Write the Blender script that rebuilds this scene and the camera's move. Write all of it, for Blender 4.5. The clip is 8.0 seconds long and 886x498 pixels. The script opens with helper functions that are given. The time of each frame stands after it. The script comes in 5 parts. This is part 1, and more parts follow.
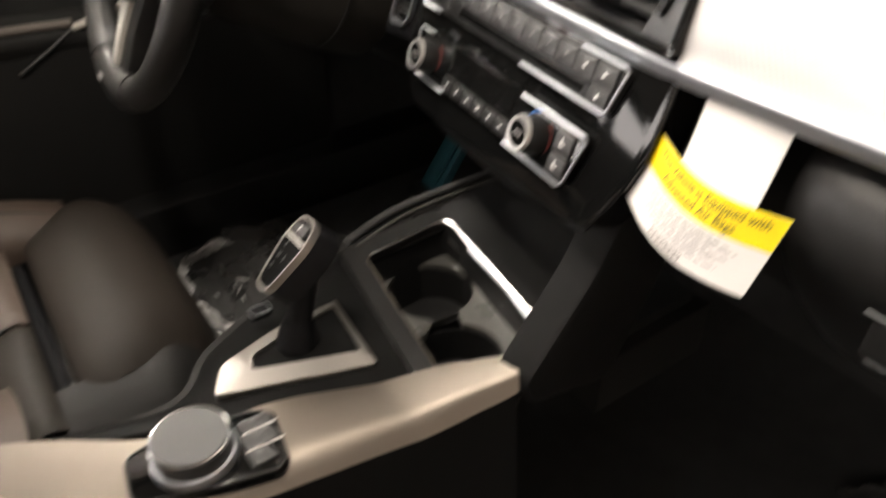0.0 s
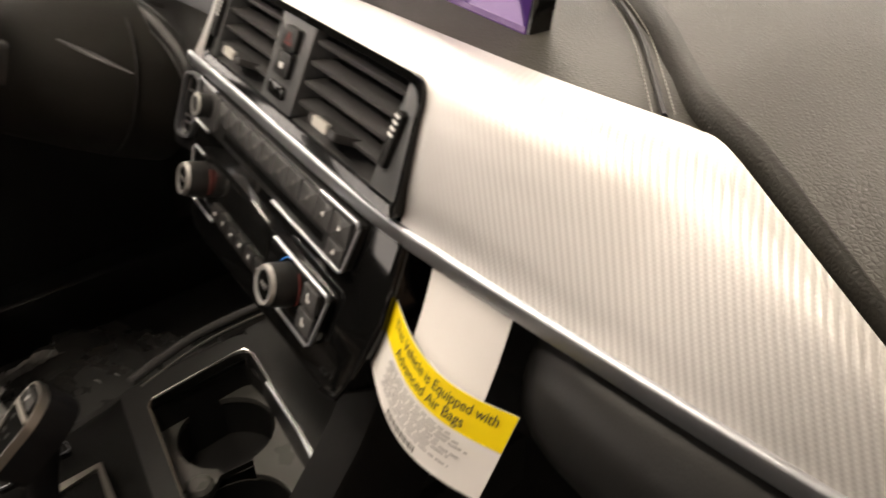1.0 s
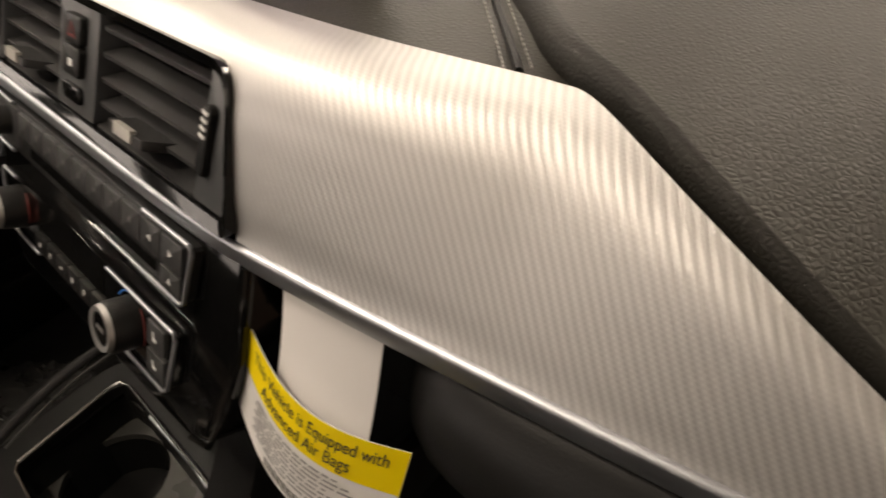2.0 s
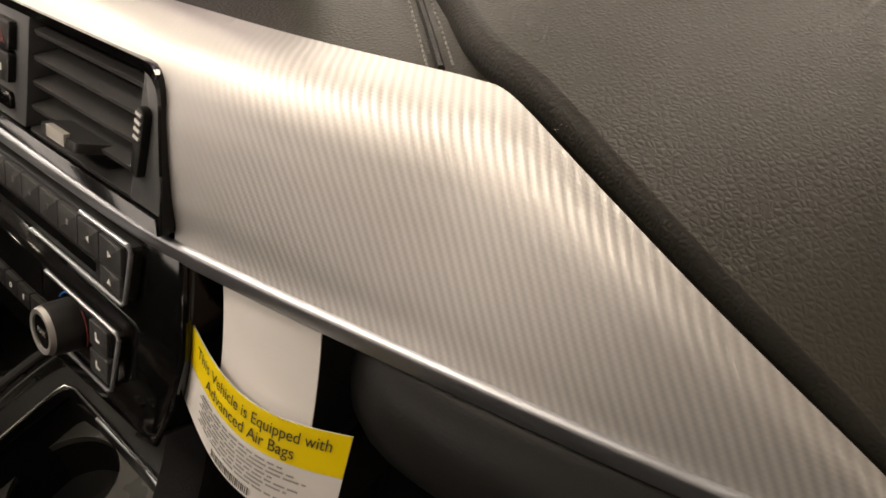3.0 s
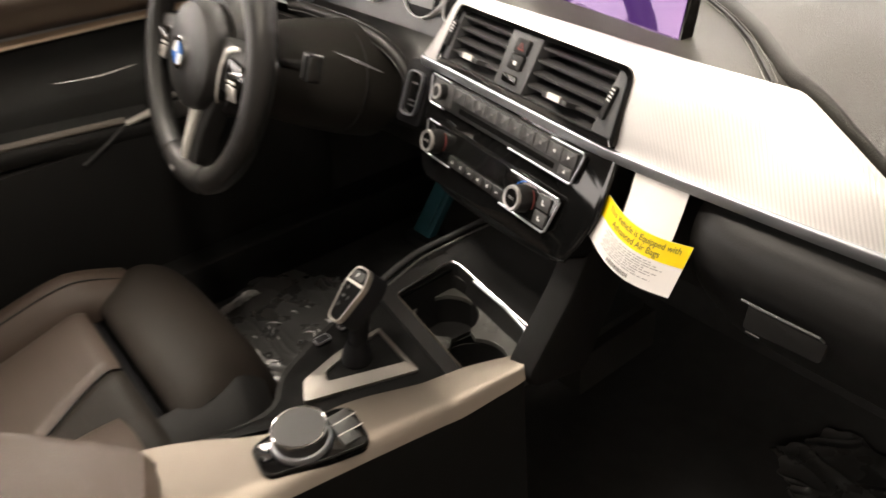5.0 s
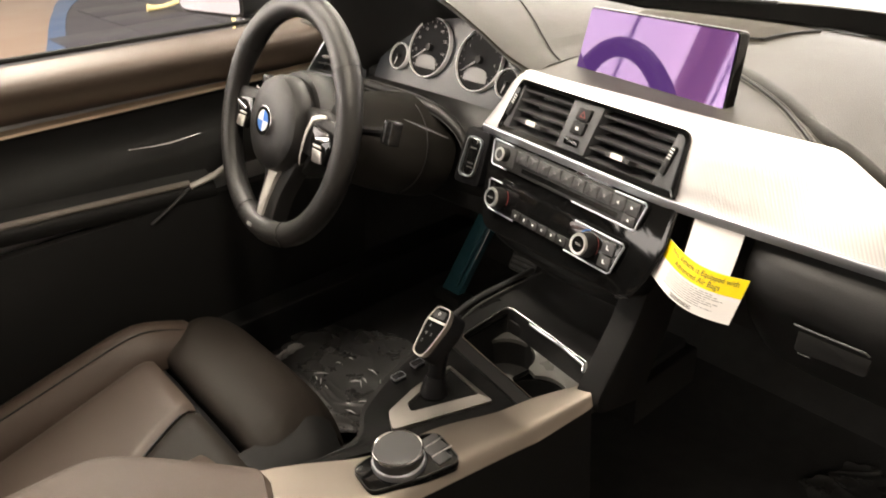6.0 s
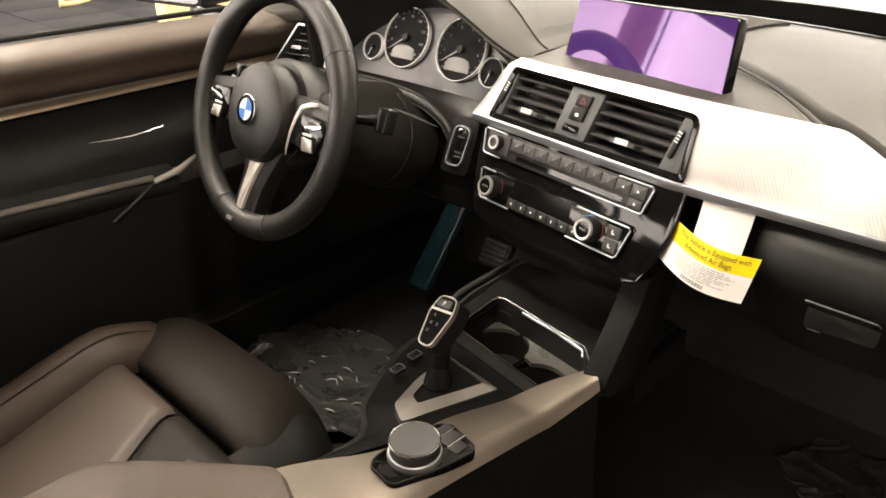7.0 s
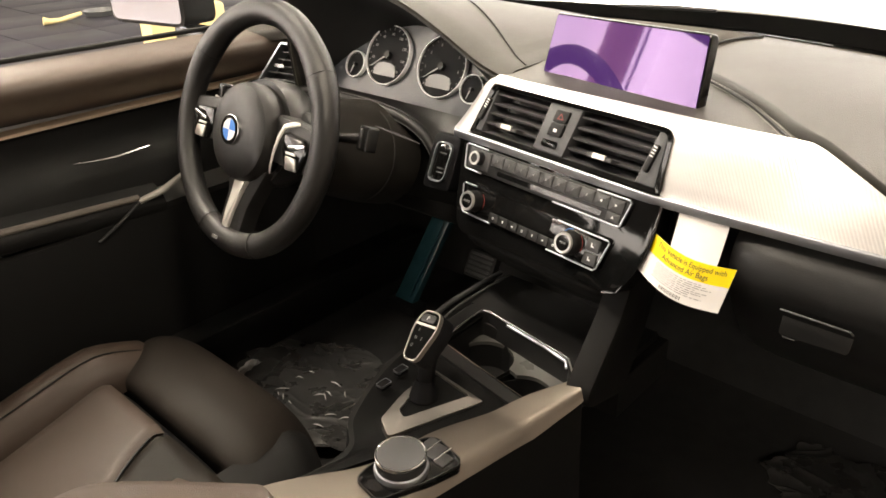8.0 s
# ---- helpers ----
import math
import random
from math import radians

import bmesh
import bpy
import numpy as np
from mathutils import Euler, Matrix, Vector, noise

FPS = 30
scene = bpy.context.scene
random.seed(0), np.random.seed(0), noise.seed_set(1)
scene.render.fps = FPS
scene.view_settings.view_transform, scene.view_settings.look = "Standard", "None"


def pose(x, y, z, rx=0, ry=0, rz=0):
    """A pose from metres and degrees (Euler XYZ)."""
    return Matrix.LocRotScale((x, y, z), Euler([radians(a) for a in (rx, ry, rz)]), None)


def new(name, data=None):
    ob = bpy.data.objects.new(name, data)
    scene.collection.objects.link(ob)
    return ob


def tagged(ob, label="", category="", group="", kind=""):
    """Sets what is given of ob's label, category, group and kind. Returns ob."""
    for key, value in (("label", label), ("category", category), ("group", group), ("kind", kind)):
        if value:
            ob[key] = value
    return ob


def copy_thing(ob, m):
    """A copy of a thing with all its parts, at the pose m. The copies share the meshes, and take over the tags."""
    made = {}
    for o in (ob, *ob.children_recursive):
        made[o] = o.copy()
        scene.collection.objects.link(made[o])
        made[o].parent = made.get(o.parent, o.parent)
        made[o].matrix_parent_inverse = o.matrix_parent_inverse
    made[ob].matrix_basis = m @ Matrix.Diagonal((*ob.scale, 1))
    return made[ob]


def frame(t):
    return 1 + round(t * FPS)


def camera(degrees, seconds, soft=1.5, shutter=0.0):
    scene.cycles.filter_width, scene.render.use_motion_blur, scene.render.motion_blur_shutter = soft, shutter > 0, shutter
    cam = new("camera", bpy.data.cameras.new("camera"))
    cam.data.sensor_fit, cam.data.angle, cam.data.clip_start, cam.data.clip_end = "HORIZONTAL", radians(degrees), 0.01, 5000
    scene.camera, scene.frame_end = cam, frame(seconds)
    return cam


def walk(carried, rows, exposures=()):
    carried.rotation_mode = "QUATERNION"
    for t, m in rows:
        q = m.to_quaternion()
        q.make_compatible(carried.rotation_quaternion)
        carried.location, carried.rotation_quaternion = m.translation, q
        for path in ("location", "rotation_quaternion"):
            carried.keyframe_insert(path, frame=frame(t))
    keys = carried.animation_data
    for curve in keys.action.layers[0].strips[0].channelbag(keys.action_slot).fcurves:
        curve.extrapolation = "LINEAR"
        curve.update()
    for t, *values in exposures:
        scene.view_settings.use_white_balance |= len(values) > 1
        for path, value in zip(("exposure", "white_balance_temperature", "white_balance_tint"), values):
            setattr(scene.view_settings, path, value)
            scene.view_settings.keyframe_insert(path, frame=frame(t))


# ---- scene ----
cam = camera(61.0, 8.0, soft=1.6, shutter=0.5)
ROWS = [
    (0.0, 0.4294, -0.3124, 0.9850, 54.15, 1.32, 55.39),
    (0.2, 0.4370, -0.2906, 0.9901, 57.13, 0.60, 53.74),
    (0.5, 0.4478, -0.2442, 1.0080, 57.07, 0.96, 53.09),
    (0.8, 0.4395, -0.1902, 1.0126, 57.33, 0.26, 51.63),
    (1.0, 0.4252, -0.1653, 1.0084, 57.23, 0.65, 49.43),
    (1.2, 0.4094, -0.1404, 0.9950, 57.24, 1.43, 47.33),
    (1.5, 0.3943, -0.1165, 1.0009, 55.95, 4.17, 42.98),
    (1.8, 0.3988, -0.1114, 0.9982, 53.83, 5.21, 40.15),
    (2.0, 0.3978, -0.1037, 0.9940, 52.40, 5.03, 38.51),
    (2.2, 0.3990, -0.0980, 0.9964, 51.40, 4.34, 37.18),
    (3.3, 0.4133, -0.1213, 1.0024, 51.81, 4.25, 34.09),
    (3.5, 0.4151, -0.1369, 1.0057, 52.29, 3.81, 34.61),
    (4.0, 0.4393, -0.2159, 1.0304, 54.74, 3.69, 34.55),
    (4.2, 0.4512, -0.2596, 1.0414, 55.61, 3.21, 36.62),
    (4.5, 0.4749, -0.3305, 1.0727, 56.34, 4.08, 42.93),
    (4.8, 0.5114, -0.4059, 1.0932, 56.87, 3.07, 48.69),
    (5.0, 0.5481, -0.4568, 1.1144, 56.81, 3.26, 50.92),
    (5.2, 0.5800, -0.4869, 1.1442, 57.15, 3.81, 52.25),
    (6.3, 0.5319, -0.6475, 1.1407, 64.04, 2.29, 47.68),
    (6.5, 0.5097, -0.6629, 1.1300, 64.19, 2.19, 46.66),
    (6.7, 0.4918, -0.6587, 1.1279, 62.63, 1.93, 44.70),
    (7.0, 0.4891, -0.6732, 1.1251, 62.34, 0.81, 43.50),
    (7.2, 0.4943, -0.6709, 1.1274, 62.69, 1.25, 43.09),
    (7.5, 0.4963, -0.6717, 1.1331, 62.53, 1.17, 42.64),
    (8.0, 0.5008, -0.6741, 1.1366, 63.08, 1.39, 42.30),
]
EXPOSURES = [(0.0, 1.58, 6450, 10), (0.5, 1.58, 6600, 10), (1.0, 0.70, 6950, 11), (1.5, 0.0, 7100, 12), (2.0, -0.03, 7100, 12), (3.5, 0.03, 7100, 12), (4.0, 0.42, 7050, 12), (4.5, 0.95, 6900, 11), (5.0, 1.34, 6650, 10), (5.2, 1.5, 6650, 10), (6.5, 1.5, 6850, 9), (8.0, 1.42, 6900, 9)]
walk(cam, [(t, pose(*row)) for t, *row in ROWS], EXPOSURES)

# ---- world and light ----
world = bpy.data.worlds.new("showroom_air")
world.use_nodes = True
world.node_tree.nodes["Background"].inputs[0].default_value = (1.0, 0.93, 0.85, 1)
world.node_tree.nodes["Background"].inputs[1].default_value = 0.05
scene.world = world


def ceiling_lamp(x, y, z, sx, sy, watts, warm=(1.0, 0.9, 0.78)):
    data = bpy.data.lights.new("ceiling_light_glow", "AREA")
    data.shape, data.size, data.size_y, data.energy, data.color = "RECTANGLE", sx, sy, watts, warm
    ob = new("ceiling_light_glow", data)
    ob.matrix_world = pose(x, y, z)
    return ob


# added ceiling panels; the third is placed to brighten the door top
LAMPS = [(-5.4, -4.2), (-5.4, 0.6), (-2.2, -0.5), (-2.6, 3.4), (0.6, 3.4), (-2.0, -5.0), (1.6, -5.0)]
for lx, ly in LAMPS:
    ceiling_lamp(lx, ly, 3.78, 1.8, 0.5, 50)
# added cabin light: two reading lamps in an unseen roof console
for lx in (-0.07, 0.07):
    ceiling_lamp(lx, -0.29, 1.322, 0.10, 0.06, 0.66, (1.0, 0.88, 0.74))


# ---- materials ----
def material(name, color, rough=0.5, metal=0.0, grain=0.0, grain_scale=400.0, stain=0.0, stain_scale=6.0, spec=0.5, coat=0.0, voronoi=False):
    """A surface with fine grain (bump) and broad mottling of colour and gloss."""
    m = bpy.data.materials.new(name)
    m.use_nodes = True
    nt = m.node_tree
    b = nt.nodes["Principled BSDF"]
    b.inputs["Base Color"].default_value = (*color, 1)
    b.inputs["Roughness"].default_value = rough
    b.inputs["Metallic"].default_value = metal
    b.inputs["Specular IOR Level"].default_value = spec
    b.inputs["Coat Weight"].default_value = coat
    b.inputs["Coat Roughness"].default_value = 0.05
    tc = nt.nodes.new("ShaderNodeTexCoord")
    if stain:
        n = nt.nodes.new("ShaderNodeTexNoise")
        n.inputs["Scale"].default_value = stain_scale
        n.inputs["Detail"].default_value = 5
        nt.links.new(tc.outputs["Object"], n.inputs["Vector"])
        mix = nt.nodes.new("ShaderNodeMix")
        mix.data_type = "RGBA"
        mix.inputs[6].default_value = (*[c * (1 - stain) for c in color], 1)
        mix.inputs[7].default_value = (*[min(1, c * (1 + stain)) for c in color], 1)
        nt.links.new(n.outputs["Fac"], mix.inputs[0])
        nt.links.new(mix.outputs[2], b.inputs["Base Color"])
        r = nt.nodes.new("ShaderNodeMapRange")
        r.inputs["To Min"].default_value = max(0.02, rough - 0.08)
        r.inputs["To Max"].default_value = min(1, rough + 0.08)
        nt.links.new(n.outputs["Fac"], r.inputs["Value"])
        nt.links.new(r.outputs["Result"], b.inputs["Roughness"])
    if grain:
        if voronoi:
            g = nt.nodes.new("ShaderNodeTexVoronoi")
            g.feature = "DISTANCE_TO_EDGE"
            g.inputs["Randomness"].default_value = 1.0
            out = g.outputs["Distance"]
        else:
            g = nt.nodes.new("ShaderNodeTexNoise")
            g.inputs["Detail"].default_value = 3
            out = g.outputs["Fac"]
        g.inputs["Scale"].default_value = grain_scale
        nt.links.new(tc.outputs["Object"], g.inputs["Vector"])
        bp = nt.nodes.new("ShaderNodeBump")
        bp.inputs["Strength"].default_value = grain
        bp.inputs["Distance"].default_value = 0.001
        nt.links.new(out, bp.inputs["Height"])
        nt.links.new(bp.outputs["Normal"], b.inputs["Normal"])
    return m


def glow(name, color, strength):
    m = bpy.data.materials.new(name)
    m.use_nodes = True
    b = m.node_tree.nodes["Principled BSDF"]
    b.inputs["Base Color"].default_value = (*color, 1)
    b.inputs["Emission Color"].default_value = (*color, 1)
    b.inputs["Emission Strength"].default_value = strength
    return m


def glass(name, color=(1, 1, 1), rough=0.0):
    m = bpy.data.materials.new(name)
    m.use_nodes = True
    b = m.node_tree.nodes["Principled BSDF"]
    b.inputs["Base Color"].default_value = (*color, 1)
    b.inputs["Roughness"].default_value = rough
    b.inputs["Transmission Weight"].default_value = 1.0
    b.inputs["IOR"].default_value = 1.1
    return m


def lit_screen(name, coat, shine):
    """A mirror-like coated display with a faint glow of its own."""
    m = material(name, coat, 0.03, 1.0)
    b = m.node_tree.nodes["Principled BSDF"]
    b.inputs["Emission Color"].default_value = (*shine, 1)
    b.inputs["Emission Strength"].default_value = 1.0
    return m


def weave_metal(name):
    """Satin aluminium with a fine pressed twill of slanted ribs that starts a little way from the vent."""
    m = material(name, (0.6, 0.58, 0.55), 0.57, 1.0)
    nt = m.node_tree
    b = nt.nodes["Principled BSDF"]
    uv = nt.nodes.new("ShaderNodeUVMap")
    uv.uv_map = "metres"
    sep = nt.nodes.new("ShaderNodeSeparateXYZ")
    nt.links.new(uv.outputs["UV"], sep.inputs["Vector"])

    def math_node(op, a, c):
        n = nt.nodes.new("ShaderNodeMath")
        n.operation = op
        for i, v in enumerate((a, c)):
            if isinstance(v, (int, float)):
                n.inputs[i].default_value = v
            else:
                nt.links.new(v, n.inputs[i])
        return n.outputs[0]

    u, v = sep.outputs["X"], sep.outputs["Y"]
    slant = math_node("ADD", u, math_node("MULTIPLY", v, 0.55))
    rib = math_node("SINE", math_node("MULTIPLY", slant, 2 * math.pi / 0.0037), 0)
    cross = math_node("SINE", math_node("MULTIPLY", math_node("SUBTRACT", v, math_node("MULTIPLY", u, 0.35)), 2 * math.pi / 0.0019), 0)
    notch = math_node("MULTIPLY", math_node("ADD", math_node("MULTIPLY", cross, 0.22), 0.78), rib)
    grow = nt.nodes.new("ShaderNodeMapRange")
    grow.interpolation_type = "SMOOTHSTEP"
    grow.inputs["From Min"].default_value, grow.inputs["From Max"].default_value = 0.172, 0.225
    grow.inputs["To Min"].default_value = 0.06
    nt.links.new(u, grow.inputs["Value"])
    height = math_node("MULTIPLY", notch, grow.outputs["Result"])
    bp = nt.nodes.new("ShaderNodeBump")
    bp.inputs["Strength"].default_value = 0.16
    bp.inputs["Distance"].default_value = 0.0005
    # relief shading painted into the base colour: crests lighter, grooves darker
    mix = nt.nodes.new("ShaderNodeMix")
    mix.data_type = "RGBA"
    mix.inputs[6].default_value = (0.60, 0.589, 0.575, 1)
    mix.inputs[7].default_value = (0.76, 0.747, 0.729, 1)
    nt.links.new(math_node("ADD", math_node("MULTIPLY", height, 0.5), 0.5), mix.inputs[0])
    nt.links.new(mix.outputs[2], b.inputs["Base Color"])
    nt.links.new(height, bp.inputs["Height"])
    nt.links.new(bp.outputs["Normal"], b.inputs["Normal"])
    return m


WEAVE = weave_metal("woven_aluminium")
SATIN = material("satin_aluminium", (0.54, 0.533, 0.522), 0.5, 1.0, 0.08, 900, 0.05, 30)
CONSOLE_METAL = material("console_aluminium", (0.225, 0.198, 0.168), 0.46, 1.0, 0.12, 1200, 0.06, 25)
FRAME_METAL = material("satin_frame_metal", (0.42, 0.40, 0.37), 0.42, 1.0, 0.08, 1200, 0.06, 25)
CHROME = material("chrome", (0.82, 0.82, 0.82), 0.2, 1.0)
WHEEL_LEATHER = material("wheel_leather", (0.0108, 0.0102, 0.0098), 0.40, 0, 0.3, 900, 0.15, 12, 0.5, 0, True)
DOOR_BLACK = material("black_door_lining", (0.014, 0.014, 0.0136), 0.62, 0, 0.3, 700, 0.2, 10, 0.25)
LEATHER = material("grained_leather", (0.031, 0.0287, 0.0222), 0.5, 0, 0.34, 430, 0.14, 9, 0.34, 0, True)
DOOR_LEATHER = material("brown_door_leather", (0.085, 0.064, 0.05), 0.42, 0, 0.3, 620, 0.12, 9, 0.5, 0, True)
SEAT_LEATHER = material("seat_leather", (0.069, 0.050, 0.0395), 0.47, 0, 0.35, 500, 0.15, 9, 0.42, 0, True)
PAD_DARK = material("dark_soft_plastic", (0.011, 0.0107, 0.0104), 0.55, 0, 0.4, 700, 0.2, 14, 0.3)
LIP = material("polished_aluminium", (0.50, 0.52, 0.555), 0.44, 1.0, 0.04, 900, 0.05, 30)
SILVER = material("silver_paint", (0.62, 0.6, 0.56), 0.36, 0.4, 0.05, 900, 0.05, 25)
LID = material("glovebox_plastic", (0.012, 0.0118, 0.0115), 0.46, 0, 0.12, 700, 0.2, 14, 0.4)
LEG = material("charcoal_plastic", (0.008, 0.008, 0.008), 0.7, 0, 0.3, 800, 0.15, 14, 0.18)
ARM_EDGE = material("tan_armrest_leather", (0.15, 0.13, 0.115), 0.4, 0, 0.2, 620, 0.12, 12)
DIM_RED = material("dim_red_marking", (0.16, 0.025, 0.022), 0.5)
BROW = material("smooth_black_trim", (0.0135, 0.013, 0.0125), 0.5, 0, 0.15, 700, 0.15, 14, 0.35)
# darker than the pad's leather: shade along the rolled edge put into colour
BROW_LEATHER = material("shaded_rolled_leather", (0.0205, 0.019, 0.016), 0.55, 0, 0.3, 430, 0.15, 14, 0.25, 0, True)
CONSOLE_BLACK = material("console_black", (0.0055, 0.0055, 0.0054), 0.58, 0, 0.25, 900, 0.15, 20, 0.1)
HEAD_BLACK = material("selector_black", (0.004, 0.004, 0.004), 0.5, 0, 0, 0, 0, 0, 0.04)
FRIT = material("windscreen_frit", (0.003, 0.003, 0.003), 0.9, 0, 0, 0, 0, 0, 0.0)
SLAT = material("slat_grey", (0.056, 0.056, 0.057), 0.38, 0, 0.15, 900, 0.1, 25)
POST_GREY = material("post_grey", (0.085, 0.088, 0.092), 0.36, 0, 0.15, 900, 0.08, 25)
CUP_GREY = material("grey_cup_insert", (0.085, 0.085, 0.080), 0.3, 0, 0.08, 700, 0.1, 30)
# seat leather darkened: the shade on the thigh support is in its colour
THIGH = material("shaded_seat_leather", (0.0205, 0.0164, 0.0132), 0.55, 0, 0.35, 500, 0.2, 14, 0.2, 0, True)
PLASTIC = material("black_plastic", (0.012, 0.012, 0.012), 0.42, 0, 0.25, 900, 0.15, 20, 0.4)
GREY_PLASTIC = material("grey_plastic", (0.043, 0.043, 0.044), 0.4, 0, 0.2, 900, 0.15, 20)
GLOSS = material("gloss_black", (0.005, 0.005, 0.005), 0.08, 0, 0, 0, 0, 0, 0.45, 0.1)
CARPET = material("black_carpet", (0.042, 0.042, 0.0425), 0.95, 0, 1.0, 700, 0.3, 30, 0.05)
RUBBER = material("pedal_rubber", (0.02, 0.02, 0.02), 0.7, 0, 0.4, 500)
WHITE_PAPER = material("white_card", (0.8, 0.78, 0.76), 0.5, 0, 0.05, 500, 0.03, 15)
YELLOW_PAPER = material("yellow_print", (0.95, 0.72, 0.0), 0.5, 0, 0.05, 500, 0.03, 15)
INK = material("black_print", (0.05, 0.045, 0.035), 0.6)
GREY_INK = material("grey_print", (0.3, 0.29, 0.29), 0.6)
WHITE_MARK = material("white_marking", (0.75, 0.75, 0.75), 0.5)
BLUE_MARK = material("blue_marking", (0.02, 0.16, 0.55), 0.4)
COPPER = material("warm_satin_trim", (0.86, 0.70, 0.54), 0.4, 1.0, 0.05, 900, 0.08, 12)
SCREEN = lit_screen("purple_coated_screen", (0.080, 0.060, 0.096), (0.036, 0.014, 0.068))
COLUMN = material("column_plastic", (0.0165, 0.0150, 0.0130), 0.6, 0, 0.3, 700, 0.12, 14, 0.2)
RING = material("white_dial_ring", (0.92, 0.93, 0.95), 0.3)
STALK = material("stalk_black", (0.011, 0.011, 0.011), 0.25, 0, 0.05, 800, 0, 0, 0.4)
REDWOOD = material("dull_red_column", (0.30, 0.13, 0.11), 0.6, 0, 0.1, 60, 0.1, 3)
STITCH = material("grey_thread", (0.3, 0.29, 0.27), 0.8)
BINNACLE = material("binnacle_grey", (0.027, 0.031, 0.038), 0.34, 0, 0.1, 800, 0.08, 20, 0.5)
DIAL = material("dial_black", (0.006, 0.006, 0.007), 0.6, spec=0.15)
DIAL_GREY = material("dial_display_grey", (0.10, 0.104, 0.104), 0.3)
FILM = material("clear_film", (0.040, 0.0395, 0.0385), 0.28, 0, 0.25, 60, 0.25, 24, 0.9)
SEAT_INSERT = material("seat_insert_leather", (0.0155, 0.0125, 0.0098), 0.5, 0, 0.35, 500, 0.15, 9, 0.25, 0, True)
# pale base colours paint the film's glints on creases and folds
CREASE_GLINT = material("film_crease_glint", (0.8, 0.8, 0.79), 0.15, 0, 0, 0, 0, 0, 1.0, 0.4)
FOLD = material("glinting_folded_film", (0.45, 0.445, 0.435), 0.14, 0, 0.3, 140, 0.5, 60, 1.0)
TEAL = material("teal_film", (0.026, 0.085, 0.105), 0.12, 0, 0.5, 50, 0.3, 30, 0.8)
HEADLINER = material("grey_headliner", (0.4, 0.38, 0.35), 0.9, 0, 0.3, 600)
HALL_WALL = material("showroom_wall", (0.7, 0.68, 0.64), 0.8, 0, 0.1, 80, 0.06, 1)
HALL_FLOOR = material("tan_showroom_floor", (0.16, 0.108, 0.078), 0.34, 0, 0.05, 60, 0.22, 2, 0.3)
PAINT_WHITE = material("white_paint", (0.75, 0.75, 0.74), 0.2, 0, 0, 0, 0.02, 2, 0.5, 1.0)
YELLOW_POST = material("pale_yellow_paint", (0.75, 0.62, 0.3), 0.5, 0, 0.1, 100, 0.05, 6)
TILE = material("dark_floor_tile", (0.027, 0.0265, 0.035), 0.5, 0, 0.08, 80, 0.12, 3, 0.18)
EDGING = material("blue_floor_edging", (0.026, 0.060, 0.135), 0.45, 0, 0.1, 60, 0.1, 4, 0.3)
MESH_CLOTH = material("perforated_cloth", (0.125, 0.112, 0.092), 0.7, 0, 1.0, 420, 0.1, 20, 0.3, 0, True)
LAMP_FACE = glow("lamp_face", (1.0, 0.94, 0.85), 6.0)
DAYLIGHT = glow("bright_daylight", (1.0, 0.96, 0.94), 1.6)
MIRROR = material("mirror_glass", (0.46, 0.49, 0.56), 0.02, 1.0)
CLEAR = glass("window_glass")


# ---- shape helpers ----
def V3(*a):
    return Vector(a)


def thing(name, label, category, at=(0, 0, 0), group="", kind=""):
    ob = new(name)
    ob.location = at
    ob.empty_display_size = 0.05
    return tagged(ob, label, category, group, kind)


def finish(name, bm, mat, smooth=35):
    me = bpy.data.meshes.new(name)
    bmesh.ops.recalc_face_normals(bm, faces=bm.faces)
    bm.to_mesh(me)
    bm.free()
    me.materials.append(mat)
    if smooth:
        me.polygons.foreach_set("use_smooth", [True] * len(me.polygons))
        me.set_sharp_from_angle(angle=radians(smooth))
    return me


def part(name, bm, mat, parent, label="", smooth=35):
    ob = new(name, finish(name, bm, mat, smooth))
    ob.parent = parent
    if parent.type == "EMPTY":
        ob.location = -parent.location
    if label:
        tagged(ob, label)
    return ob


def solo(name, bm, mat, label, category, group="", kind="", smooth=35):
    return tagged(new(name, finish(name, bm, mat, smooth)), label, category, group, kind)


def basis(origin, lean=0, yaw=0):
    """A face's own axes: u to its right, v up the face, w out of it towards the seats."""
    s, c = math.sin(radians(lean)), math.cos(radians(lean))
    m = Matrix(((1, 0, 0, 0), (0, s, -c, 0), (0, c, s, 0), (0, 0, 0, 1)))
    return Matrix.Translation(origin) @ pose(0, 0, 0, 0, 0, yaw) @ m


FLAT = Matrix.Identity(4)


def rounded(pts, r, n=4):
    """Rounds the corners of an outline; r is one radius or one for each corner."""
    out, k = [], len(pts)
    rs = r if isinstance(r, (list, tuple)) else [r] * k
    for i in range(k):
        p, a, b = Vector(pts[i]), Vector(pts[i - 1]), Vector(pts[(i + 1) % k])
        da, db = a - p, b - p
        q = min(rs[i], da.length * 0.45, db.length * 0.45)
        if q < 1e-5:
            out.append(tuple(p))
            continue
        s, e = p + da.normalized() * q, p + db.normalized() * q
        for j in range(n + 1):
            t = j / n
            out.append(tuple(s * (1 - t) ** 2 + p * 2 * t * (1 - t) + e * t ** 2))
    return out


def rect(x0, y0, x1, y1):
    return [(x0, y0), (x1, y0), (x1, y1), (x0, y1)]


